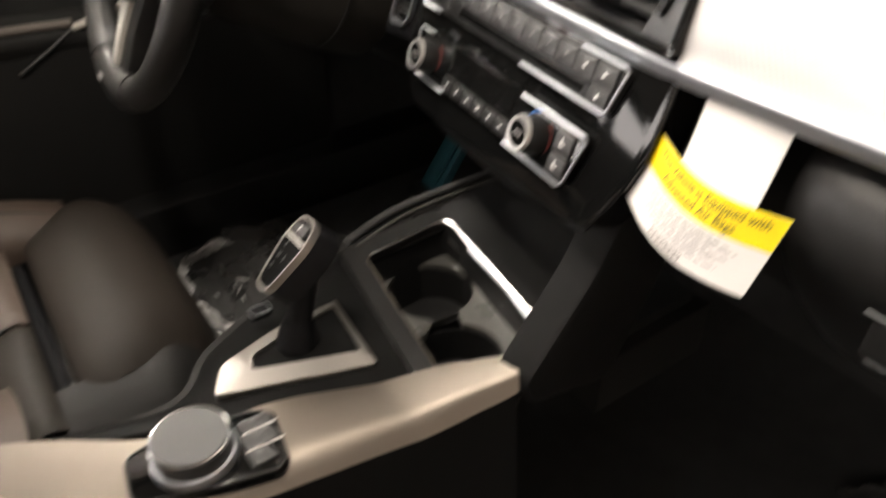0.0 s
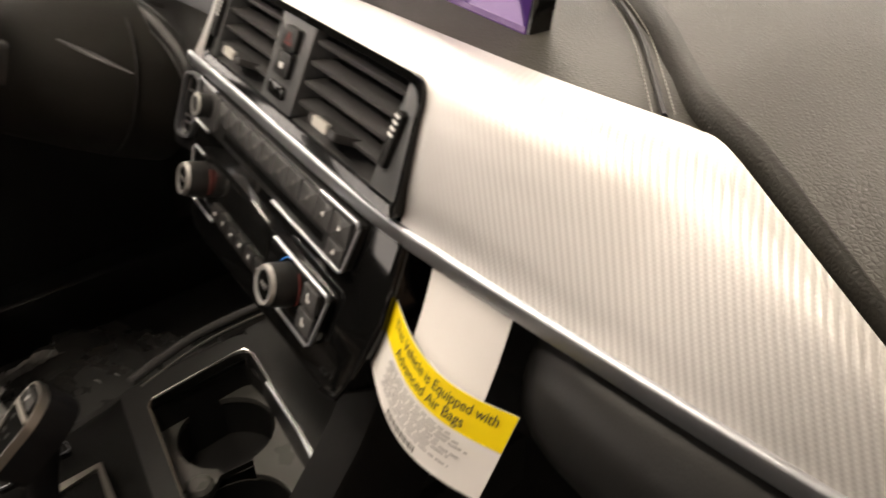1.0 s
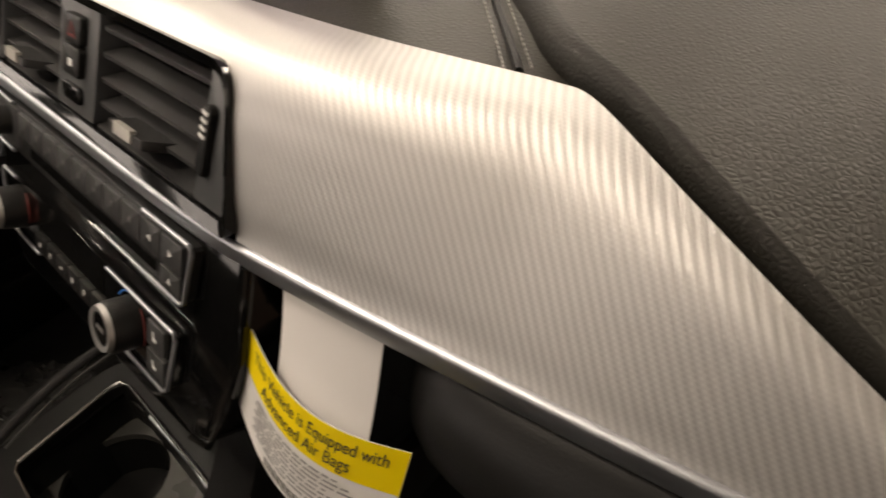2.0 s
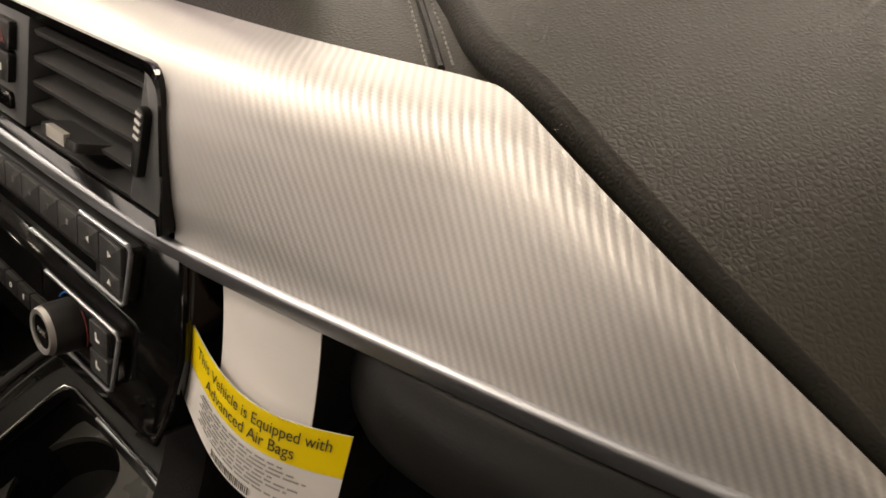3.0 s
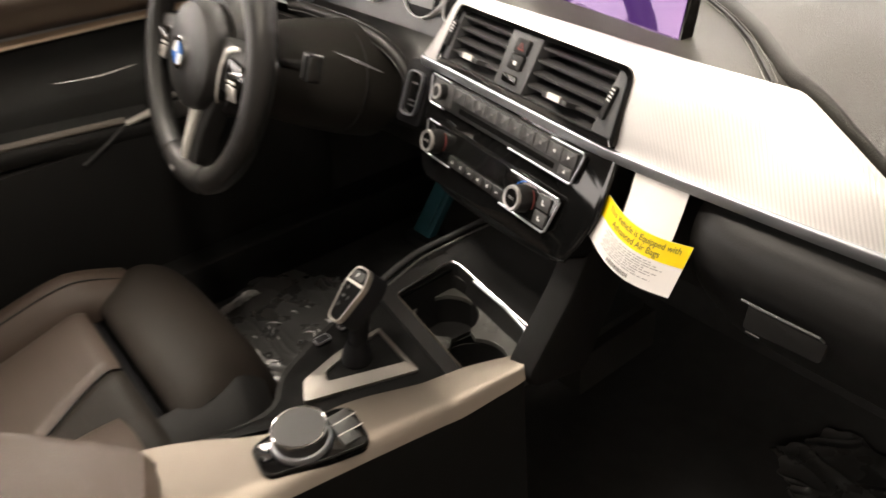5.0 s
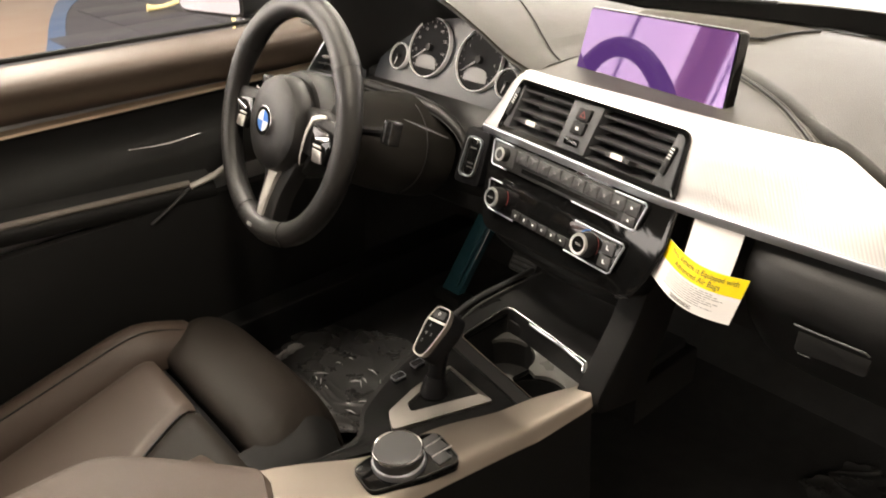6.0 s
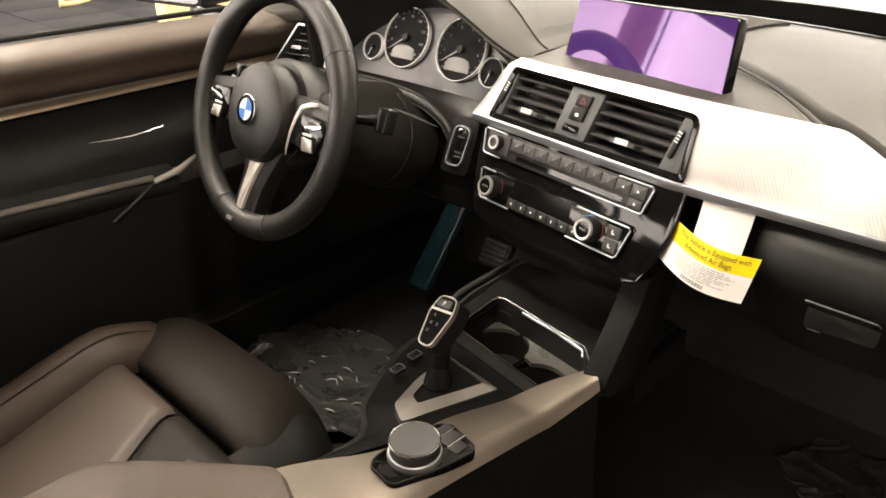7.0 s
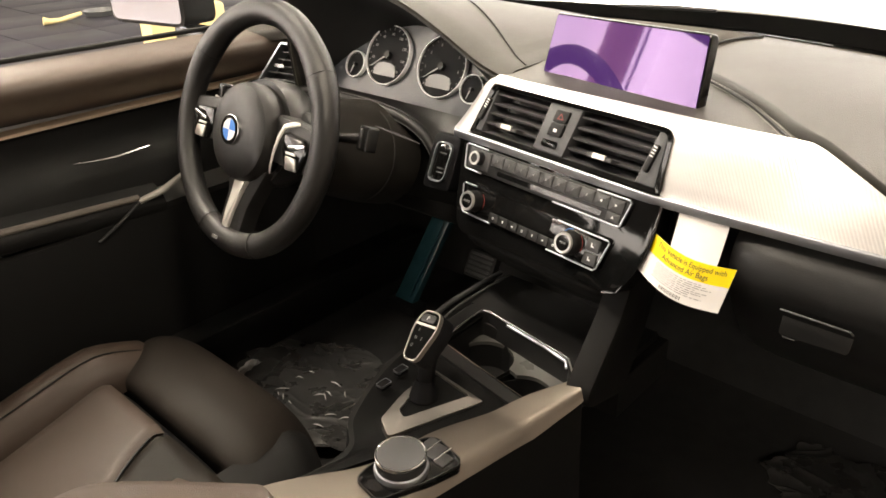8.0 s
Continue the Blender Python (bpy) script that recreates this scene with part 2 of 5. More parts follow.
def shrink(outline, d):
    """Moves an outline inwards by d."""
    k, out = len(outline), []
    area = sum(outline[i - 1][0] * outline[i][1] - outline[i][0] * outline[i - 1][1] for i in range(k))
    sg = 1 if area > 0 else -1
    for i in range(k):
        p, a, b = Vector(outline[i]), Vector(outline[i - 1]), Vector(outline[(i + 1) % k])
        n = Vector((0, 0))
        for e in (p - a, b - p):
            if e.length > 1e-7:
                e = e.normalized()
                n += Vector((-e.y, e.x)) * sg
        if n.length > 1e-6:
            n.normalize()
        out.append(tuple(p + n * d))
    return out


def slab(outline, w0, w1, m=FLAT, bevel=0.0, bm=None, dish=0.0):
    """An outline drawn out from w0 to w1, its upper rim eased by bevel."""
    bm = bm or bmesh.new()
    rings = [(outline, w0)]
    if bevel:
        sg = 1 if w1 > w0 else -1
        rings += [(outline, w1 - sg * bevel), (shrink(outline, bevel * 0.3), w1 - sg * bevel * 0.3), (shrink(outline, bevel), w1)]
    else:
        rings += [(outline, w1)]
    rows = [[bm.verts.new(m @ Vector((x, y, w))) for x, y in o] for o, w in rings]
    k = len(outline)
    for a, b in zip(rows, rows[1:]):
        for i in range(k):
            bm.faces.new((a[i], a[(i + 1) % k], b[(i + 1) % k], b[i]))
    bm.faces.new(rows[0])
    bm.faces.new(rows[-1])
    return bm


def frame_ring(outer, inner, w0, w1, m=FLAT, bm=None, w_in=None):
    """A flat ring between two outlines of equally many points."""
    bm = bm or bmesh.new()
    w_in = w1 if w_in is None else w_in
    ro = [[bm.verts.new(m @ Vector((x, y, w))) for x, y in outer] for w in (w0, w1)]
    ri = [[bm.verts.new(m @ Vector((x, y, w))) for x, y in inner] for w in (w0, w_in)]
    k = len(outer)
    for i in range(k):
        j = (i + 1) % k
        for a, b in ((ro[0], ro[1]), (ro[1], ri[1]), (ri[1], ri[0]), (ri[0], ro[0])):
            bm.faces.new((a[i], a[j], b[j], b[i]))
    return bm


def box(x0, y0, z0, x1, y1, z1, m=FLAT, bevel=0.0, bm=None):
    return slab(rect(x0, y0, x1, y1), z0, z1, m, bevel, bm)


def tube(path, r, n=8, closed=False, bm=None, flat=1.0, up=(0, 0, 1)):
    """A round (or flattened) bar along a path; r may be a list."""
    bm = bm or bmesh.new()
    path = [Vector(p) for p in path]
    k, rings = len(path), []
    for i, p in enumerate(path):
        a = path[i - 1] if (i or closed) else path[i]
        b = path[(i + 1) % k] if (i < k - 1 or closed) else path[i]
        d = (b - a).normalized()
        s = d.cross(Vector(up))
        s = s.normalized() if s.length > 1e-4 else d.orthogonal().normalized()
        t = s.cross(d)
        q = r[i] if isinstance(r, (list, tuple)) else r
        rings.append([bm.verts.new(p + s * math.cos(2 * math.pi * j / n) * q + t * math.sin(2 * math.pi * j / n) * q * flat) for j in range(n)])
    for i in range(k if closed else k - 1):
        a, b = rings[i], rings[(i + 1) % k]
        for j in range(n):
            bm.faces.new((a[j], a[(j + 1) % n], b[(j + 1) % n], b[j]))
    if not closed:
        bm.faces.new(rings[0])
        bm.faces.new(rings[-1])
    return bm


def lathe(profile, m=FLAT, n=40, bm=None):
    """Turns (radius, w) pairs round the w axis."""
    bm = bm or bmesh.new()
    rings = []
    for r, w in profile:
        if r < 1e-6:
            rings.append([bm.verts.new(m @ Vector((0, 0, w)))])
        else:
            rings.append([bm.verts.new(m @ Vector((r * math.cos(2 * math.pi * j / n), r * math.sin(2 * math.pi * j / n), w))) for j in range(n)])
    for a, b in zip(rings, rings[1:]):
        for j in range(n):
            q = [a[j % len(a)], a[(j + 1) % len(a)], b[(j + 1) % len(b)], b[j % len(b)]]
            q = list(dict.fromkeys(q))
            if len(q) > 2:
                bm.faces.new(q)
    if len(rings[-1]) == 1:
        bm.faces.new(rings[0])
    else:
        for j in range(n):
            bm.faces.new((rings[-1][j], rings[-1][(j + 1) % n], rings[0][(j + 1) % n], rings[0][j]))
    return bm


def sheet(fn, nu, nv, thick=0.0, bm=None, uv=False):
    """A curved sheet fn(s, t), s and t from 0 to 1, with thickness; uv lays out its lengths in metres."""
    bm = bm or bmesh.new()
    grid = [[Vector(fn(i / nu, j / nv)) for j in range(nv + 1)] for i in range(nu + 1)]
    top = [[bm.verts.new(p) for p in row] for row in grid]
    faces = []
    for i in range(nu):
        for j in range(nv):
            faces.append((bm.faces.new((top[i][j], top[i + 1][j], top[i + 1][j + 1], top[i][j + 1])), i, j))
    if uv:
        lay = bm.loops.layers.uv.new("metres")
        vlen = [[0.0] * (nv + 1) for _ in range(nu + 1)]
        for i in range(nu + 1):
            for j in range(1, nv + 1):
                vlen[i][j] = vlen[i][j - 1] + (grid[i][j] - grid[i][j - 1]).length
        for f, i, j in faces:
            for loop, (a, b) in zip(f.loops, ((i, j), (i + 1, j), (i + 1, j + 1), (i, j + 1))):
                loop[lay].uv = (grid[a][b].x, vlen[a][b])
    if thick:
        bm.normal_update()
        low = [[bm.verts.new(v.co - v.normal * thick) for v in row] for row in top]
        for i in range(nu):
            for j in range(nv):
                bm.faces.new((low[i][j], low[i][j + 1], low[i + 1][j + 1], low[i + 1][j]))
        edge = [(i, 0) for i in range(nu)] + [(nu, j) for j in range(nv)] + [(i, nv) for i in range(nu, 0, -1)] + [(0, j) for j in range(nv, 0, -1)]
        for (a, b), (c, d) in zip(edge, edge[1:] + edge[:1]):
            bm.faces.new((top[a][b], low[a][b], low[c][d], top[c][d]))
    return bm


def curve(pts, s):
    """A smooth line through points, at s from 0 to 1 (evenly by index)."""
    k = len(pts) - 1
    f = min(max(s, 0), 1) * k
    i = min(int(f), k - 1)
    t = f - i
    p = [Vector(pts[min(max(i + d, 0), k)]) for d in (-1, 0, 1, 2)]
    return 0.5 * ((2 * p[1]) + (p[2] - p[0]) * t + (2 * p[0] - 5 * p[1] + 4 * p[2] - p[3]) * t * t + (3 * p[1] - p[0] - 3 * p[2] + p[3]) * t ** 3)


LINES = {}


def at_x(pts, x):
    """The place on a smooth line through points (rising x) at x."""
    key = tuple(map(tuple, pts))
    if key not in LINES:
        LINES[key] = [curve(pts, i / 240) for i in range(241)]
    pts = LINES[key]
    for a, b in zip(pts, pts[1:]):
        if x <= b[0] or b is pts[-1]:
            t = min(max((x - a[0]) / (b[0] - a[0]), -0.5), 1.5)
            return Vector(a).lerp(Vector(b), t)


def ease(t):
    return t * t * (3 - 2 * t)


def letters(text, size, m, parent, mat, name="lettering", align="CENTER", squeeze=1.0):
    """Raised print in the built-in font, as a mesh."""
    cu = bpy.data.curves.new(name, "FONT")
    cu.body, cu.size, cu.align_x, cu.align_y, cu.extrude = text, size, align, "CENTER", 0.00015
    tmp = bpy.data.objects.new(name, cu)
    me = bpy.data.meshes.new_from_object(tmp)
    bpy.data.objects.remove(tmp)
    me.transform(m @ Matrix.Diagonal((squeeze, 1, 1, 1)))
    me.materials.clear()
    me.materials.append(mat)
    ob = new(name, me)
    ob.parent = parent
    if parent.type == "EMPTY":
        ob.location = -parent.location
    return ob

# ---- showroom ----
solo("floor", box(-10.2, -7, -0.2, 7, 8, 0.0), HALL_FLOOR, "polished tan showroom floor with a dark tiled area", "floor", kind="structure")
solo("ceiling", box(-10.2, -7, 4.0, 7, 8, 4.2), HALL_WALL, "plain pale showroom ceiling", "ceiling", kind="structure")
solo("wall_return", box(-10.2, -0.7, 0.0, -8.0, -0.5, 4.0), HALL_WALL, "pale painted showroom wall", "wall", kind="structure")
solo("wall_west", box(-10.2, -0.5, 0.0, -10, 8, 4.0), HALL_WALL, "pale painted showroom wall", "wall", kind="structure")
solo("parapet_west", box(-8.2, -7, 0.0, -8, -0.7, 0.5), HALL_WALL, "low showroom wall under the side windows", "wall", kind="structure")
solo("backdrop_west", box(-8.35, -7.5, 0.2, -8.3, -0.705, 4.0), DAYLIGHT, "bright daylight outside the showroom's side windows", "backdrop", kind="structure")
for k in range(5):
    solo("window_post", box(-8.03, -6.735 + 1.7 * k, 0.5, -8.0, -6.70 + 1.7 * k, 4.0), PLASTIC, "dark post between showroom windows", "window post", "window posts", "structure")
solo("column", slab(rounded(rect(-7.9, -6.28, -7.6, -5.88), 0.03), 0.0, 4.0), REDWOOD, "dull red square column beside the showroom windows", "column", kind="structure")
solo("wall_east", box(7, -7, 0.0, 7.2, 8, 4.0), HALL_WALL, "pale painted showroom wall", "wall", kind="structure")
solo("wall_south", box(-1.5, -7.2, 0.0, 7, -7, 4.0), HALL_WALL, "pale painted showroom wall", "wall", kind="structure")
solo("parapet_south", box(-8, -7.2, 0.0, -1.5, -7, 0.5), HALL_WALL, "low showroom wall under the rear windows", "wall", kind="structure")
solo("backdrop_south", box(-8.298, -7.35, 0.2, -1.3, -7.3, 4.0), DAYLIGHT, "bright daylight outside the showroom's rear windows", "backdrop", kind="structure")
solo("wall_north", box(-10.2, 8, 0.0, 7, 8.2, 0.5), HALL_WALL, "low showroom wall under the front windows", "wall", kind="structure")
solo("backdrop", box(-10.2, 8.3, 0.2, 7, 8.35, 4.0), DAYLIGHT, "bright daylight outside the showroom front", "backdrop", kind="structure")
pillar = thing("parking_post", "short pale yellow post standing on the showroom floor", "post", (-3.6, 1.43, 0), "yellow posts")
part("post", slab(rounded(rect(-3.67, 1.36, -3.53, 1.50), 0.015), 0.012, 0.48, FLAT, 0.02), YELLOW_POST, pillar)
part("foot", slab(rounded(rect(-3.70, 1.33, -3.50, 1.53), 0.02), 0.0065, 0.03, FLAT, 0.006), YELLOW_POST, pillar)
copy_thing(pillar, Matrix.Translation((-3.6 + 0.05, 1.43 + 0.30, 0)))
for lx, ly in LAMPS:
    lamp = thing("ceiling_light", "long white ceiling light panel added to light the showroom", "ceiling light", (lx, ly, 3.8), "ceiling lights")
    part("frame", frame_ring(rounded(rect(lx - 0.95, ly - 0.3, lx + 0.95, ly + 0.3), 0.02), rounded(rect(lx - 0.9, ly - 0.25, lx + 0.9, ly + 0.25), 0.02), 3.8, 4.0), HALL_WALL, lamp)
    part("diffuser", box(lx - 0.9, ly - 0.25, 3.86, lx + 0.9, ly + 0.25, 3.88), LAMP_FACE, lamp, "glowing white diffuser")

# ---- car shell ----
BASE = [(-0.72, 0.22, 0.885), (-0.6, 0.40, 0.893), (-0.4, 0.482, 0.893), (-0.1, 0.527, 0.893), (0.1, 0.522, 0.893), (0.4, 0.44, 0.893), (0.6, 0.33, 0.893), (0.72, 0.19, 0.885)]
HEADER = [(-0.56, -0.22, 1.29), (-0.4, -0.15, 1.32), (-0.2, -0.11, 1.335), (0, -0.1, 1.34), (0.2, -0.11, 1.335), (0.4, -0.15, 1.32), (0.5, -0.18, 1.305), (0.56, -0.22, 1.29)]


def windscreen(s, t):
    a, b = curve(BASE, s), curve(HEADER, s)
    p = a.lerp(b, t)
    return p + V3(0, 0.06, 0.04) * math.sin(math.pi * t)


glass_pane = solo("windscreen", sheet(windscreen, 24, 10, 0.004), CLEAR, "clear curved windscreen of the car", "windscreen", kind="structure")
glass_pane.visible_shadow = False
solo("windscreen_seal", sheet(lambda s, t: curve(BASE, s) + V3(0, 0.016 + (0.03 + 0.085 * ease(min(1, s / 0.6))) * t, 0.003 + 0.006 * t), 30, 4, 0.01), FRIT, "black edge along the foot of the windscreen", "seal", kind="structure")


bon = thing("bonnet", "white painted bonnet of the car beyond the windscreen", "bonnet", (0, 1.2, 0.7))
part("panel", sheet(lambda s, t: V3(-0.82 + 1.64 * s, 0.62 - 0.32 * (2 * s - 1) ** 2 * (1 - t) + 0.05 + 1.05 * t, 0.903 - 0.06 * t - 0.06 * (2 * s - 1) ** 2 - 0.05 * t * t), 24, 16, 0.01), PAINT_WHITE, bon)
part("wiper", tube([(-0.22, 0.583, 0.906), (-0.12, 0.606, 0.908), (-0.05, 0.615, 0.908)], [0.003, 0.004, 0.003], 8), GREY_PLASTIC, bon)


def roof_at(x, y):
    a = at_x(HEADER, max(-0.56, min(0.56, x)))
    t = (a.y - y) / 1.9
    return V3(x, y, a.z + 0.03 * math.sin(math.pi * max(0, t)) - 0.1 * t * t)


def roof(s, t):
    x = -0.56 + 1.12 * s
    y0 = at_x(HEADER, x).y
    return roof_at(x, y0 + (-2.0 - y0) * t)


solo("roof_lining", sheet(roof, 24, 14, 0.02), HEADLINER, "pale grey fabric roof lining", "roof", kind="structure")
# unseen console added to hold the two extra lamps
rl = thing("added_roof_lamp", "small unseen roof console with two added reading lamps", "lamp", (0, -0.29, 1.334))
part("console", slab(rounded(rect(-0.16, -0.36, 0.16, -0.22), 0.03, 5), 1.349, 1.328, FLAT, 0.006), GREY_PLASTIC, rl)
for lx in (-0.07, 0.07):
    part("lens", slab(rounded(rect(lx - 0.05, -0.32, lx + 0.05, -0.26), 0.01), 1.330, 1.325), LAMP_FACE, rl, "glowing lens of an added reading lamp")
for sg in (-1, 1):
    solo("rear_side_wall", box(sg * 0.70 - 0.03, -2.1, 0.3, sg * 0.70 + 0.03, -1.02, 0.86, FLAT, 0.01), PAD_DARK, "dark side wall of the rear cabin", "wall", kind="structure")
    solo("kick_panel", box(sg * 0.735 - 0.02, 0.15, 0.2, sg * 0.735 + 0.02, 0.86, 0.87), CARPET, "black carpeted side wall of the footwell", "wall", kind="structure")
for sg in (-1, 1):
    pil = [(sg * 0.725, 0.26, 0.88), (sg * 0.66, 0.05, 1.07), (sg * 0.57, -0.22, 1.28), (sg * 0.56, -0.8, 1.31)]
    solo("roof_pillar", tube([curve(pil, i / 12) for i in range(13)], 0.035, 10), PLASTIC, "dark slim windscreen pillar of the car", "pillar", kind="structure")
    solo("door_sill", box(sg * 0.70 - 0.06, -1.6, 0.2, sg * 0.70 + 0.06, 0.5, 0.36, FLAT, 0.015), PLASTIC, "black body sill under the door", "sill", kind="structure")
    solo("roof_rail", sheet(lambda s, t, sg=sg: V3(sg * (0.555 + 0.03 * math.sin(math.pi * t)), -0.30 - 1.5 * s, 1.315 - 0.15 * t - 0.05 * s * s), 12, 6, 0.012), PLASTIC, "dark lined rail along the roof's edge", "roof rail", kind="structure")
    solo("centre_pillar", tube([(sg * 0.72, -1.28, 0.3), (sg * 0.72, -1.26, 0.85), (sg * 0.60, -1.2, 1.3)], 0.045, 10), PLASTIC, "dark pillar behind the front door", "pillar", kind="structure")
solo("rear_bulkhead", box(-0.72, -2.2, 0.2, 0.72, -2.1, 0.95), PAD_DARK, "dark rear end of the cabin", "bulkhead", kind="structure")
solo("car_floor", sheet(lambda s, t: V3(-0.72 + 1.44 * s, -2.1 + 2.95 * t, 0.27 + (0.5 * ease((t - 0.86) / 0.14) if t > 0.86 else 0)), 12, 40, 0.03), CARPET, "black carpet of the car's footwells", "carpet", kind="structure")
solo("bulkhead", box(-0.75, 0.82, 0.2, 0.75, 0.86, 0.78), CARPET, "black carpeted bulkhead behind the dashboard", "bulkhead", kind="structure")

# ---- dashboard ----
STK = basis((0.003, 0.032, 0.780), 20, -8)
LOW = [(-0.184, 0.069, 0.818), (-0.06, 0.053, 0.818), (0.06, 0.037, 0.8175), (0.145, 0.027, 0.817), (0.213, 0.0245, 0.817), (0.288, 0.025, 0.817), (0.353, 0.026, 0.817), (0.416, 0.028, 0.817), (0.46, 0.029, 0.817)]
TOP = [(-0.145, 0.121, 0.884), (-0.048, 0.107, 0.887), (0.06, 0.098, 0.888), (0.13, 0.092, 0.888), (0.2, 0.087, 0.888), (0.27, 0.086, 0.888), (0.34, 0.086, 0.888), (0.41, 0.086, 0.888), (0.47, 0.086, 0.888)]

dash = thing("dashboard", "grey-black grained leather dashboard with woven aluminium trim", "dashboard", (0, 0.2, 0.6))


CROWN = [(0, 0), (0.2, 0.098), (0.4, 0.19), (0.58, 0.262), (0.7, 0.292), (0.8, 0.272), (0.9, 0.175), (1, 0)]


def crown(t):
    k = max(i for i, c in enumerate(CROWN[:-1]) if t >= c[0])
    p = [Vector(CROWN[min(max(k + d, 0), len(CROWN) - 1)]) for d in (-1, 0, 1, 2)]
    q = (t - p[1].x) / (p[2].x - p[1].x)
    return 0.5 * (2 * p[1].y + (p[2].y - p[0].y) * q + (2 * p[0].y - 5 * p[1].y + 4 * p[2].y - p[3].y) * q * q + (3 * p[1].y - p[0].y - 3 * p[2].y + p[3].y) * q ** 3)


ENDCUT = [(0.15, 1.0, 0), (0.25, 1.0, 0), (0.280, 0.998, 0), (0.298, 0.965, 0), (0.3365, 0.75, 0), (0.381, 0.49, 0), (0.428, 0.215, 0), (0.456, 0.03, 0)]


def face_end(x):
    """How far up the face reaches at x: the end of the trim is cut off slantwise."""
    return min(1.0, at_x(ENDCUT, x).y)


def section(x, t):
    """The trim's face at x, from its lower edge (t = 0) over the crest to the pad (t = 1)."""
    a, b = at_x(LOW, x), at_x(TOP, x)
    k = ease(min(1, max(0, (x - 0.165) / 0.19)))
    te = face_end(x)
    q = min(1.0, t / te)
    end = 0.11 * math.sin(math.pi * te ** 1.2)
    rise = crown(t) * (1 - k) + k * (0.33 * te * crown(q) + end * q)
    return a.lerp(b, t) + V3(0, -0.79, 0.61) * (b - a).length * rise


def trim_face(s, t):
    x0 = 0.1665 - 0.0055 * min(1, t / 0.7)
    x = x0 + (0.456 - x0) * s
    return section(x, t * face_end(x))


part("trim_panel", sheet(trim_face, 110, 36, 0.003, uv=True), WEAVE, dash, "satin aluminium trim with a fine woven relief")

VENT_OUT = rounded([(-0.1385, 0.0415), (0.1635, 0.0415), (0.1605, 0.112), (-0.1155, 0.111)], [0.006, 0.006, 0.014, 0.014], 5)
VENT_IN = rounded([(-0.1335, 0.0465), (0.1575, 0.0465), (0.1545, 0.107), (-0.1110, 0.106)], [0.006, 0.006, 0.012, 0.012], 5)


def trim_top(s, t):
    u = -0.118 + 0.274 * s
    a = STK @ V3(u, 0.111, 0.001)
    b = at_x(TOP, a.x).lerp(STK @ V3(u + 0.004, 0.1235, -0.014), ease(max(0, 1 - s / 0.22)))
    k = min(1, max(0, (s - 0.8) / 0.2))
    p = a.lerp(b, t) + V3(0, -0.003, 0.006) * math.sin(math.pi * t)
    return p.lerp(section(a.x, 0.70 + 0.30 * t), ease(k))


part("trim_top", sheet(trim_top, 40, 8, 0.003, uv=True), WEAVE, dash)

END_OUT = [(-0.1765, 0.0395, -0.005), (-0.1640, 0.060, -0.006), (-0.1530, 0.084, -0.008), (-0.1455, 0.103, -0.010), (-0.1350, 0.1165, -0.012), (-0.1140, 0.1240, -0.014)]
END_IN = [(-0.1385, 0.0405, 0.002), (-0.1325, 0.060, 0.002), (-0.1255, 0.084, 0.002), (-0.1200, 0.102, 0.002), (-0.1175, 0.1085, 0.001), (-0.1140, 0.1112, 0.001)]


def trim_end(s, t):
    """The trim's far end, wrapped round the vents in one bent strip."""
    a, b = curve(END_IN, s), curve(END_OUT, s)
    return STK @ (a.lerp(b, t) + V3(0, 0, 0.003 * math.sin(math.pi * t)))


part("trim_end", sheet(trim_end, 24, 8, 0.004), SATIN, dash, "satin aluminium end of the trim")


def lip(s, t):
    """The trim's lower edge: a rounded shoulder over an upright face."""
    p = at_x(LOW, -0.160 + 0.618 * s)
    q, r = min(1.0, t / 0.5), max(0.0, (t - 0.5) / 0.5)
    a = 0.5 * math.pi * q
    return p + V3(0, -0.0030 * math.sin(a) - 0.0008 * r + 0.0020 * r * r, 0.0006 - 0.0020 * (1 - math.cos(a)) - 0.0092 * r)


part("trim_lip", sheet(lip, 90, 14, -0.002), LIP, dash, "satin metal lip along the trim's lower edge")


# the raised pad: its front edge swings from behind the screen down along the trim's end
EDGE = [(-0.72, 0.10, 0.875), (-0.5, 0.22, 0.89), (-0.2, 0.28, 0.893), (0.0, 0.28, 0.893), (0.085, 0.249, 0.893), (0.14, 0.210, 0.894), (0.192, 0.167, 0.8945), (0.236, 0.126, 0.8935), (0.268, 0.099, 0.892)]
EDGE += [tuple(section(x, face_end(x)) + V3(0.002, 0.003, 0)) for x in (0.298, 0.335, 0.37, 0.405, 0.44)] + [(0.50, 0.037, 0.806), (0.58, 0.034, 0.80), (0.72, 0.034, 0.80)]


def ledge(s, t):
    """Lies between the trim and the raised pad, narrowing to nothing where they meet."""
    a = at_x(TOP, -0.15 + 0.446 * s) + V3(0, -0.001, -0.002)
    b = at_x(EDGE, -0.15 + 0.434 * s) + V3(0.004, 0.006, -0.004)
    return a.lerp(b, t) - V3(0, 0, 0.006 * max(0, (s - 0.9) / 0.1))


part("ledge", sheet(ledge, 40, 10, 0.006), LEATHER, dash)


def pad_lip(e):
    """The far edge of the pad's rolled brow, a hand's breadth of smooth leather that narrows towards the door."""
    k = min(1, max(0, (e.x - 0.10) / 0.34))
    w = 0.018 - 0.013 * ease(k)
    f = ease(min(1, max(0, (e.x + 0.02) / 0.12)))
    return e + V3(0.66 * f * w, (1 - 0.25 * f) * w, 0.004 - 0.003 * k)


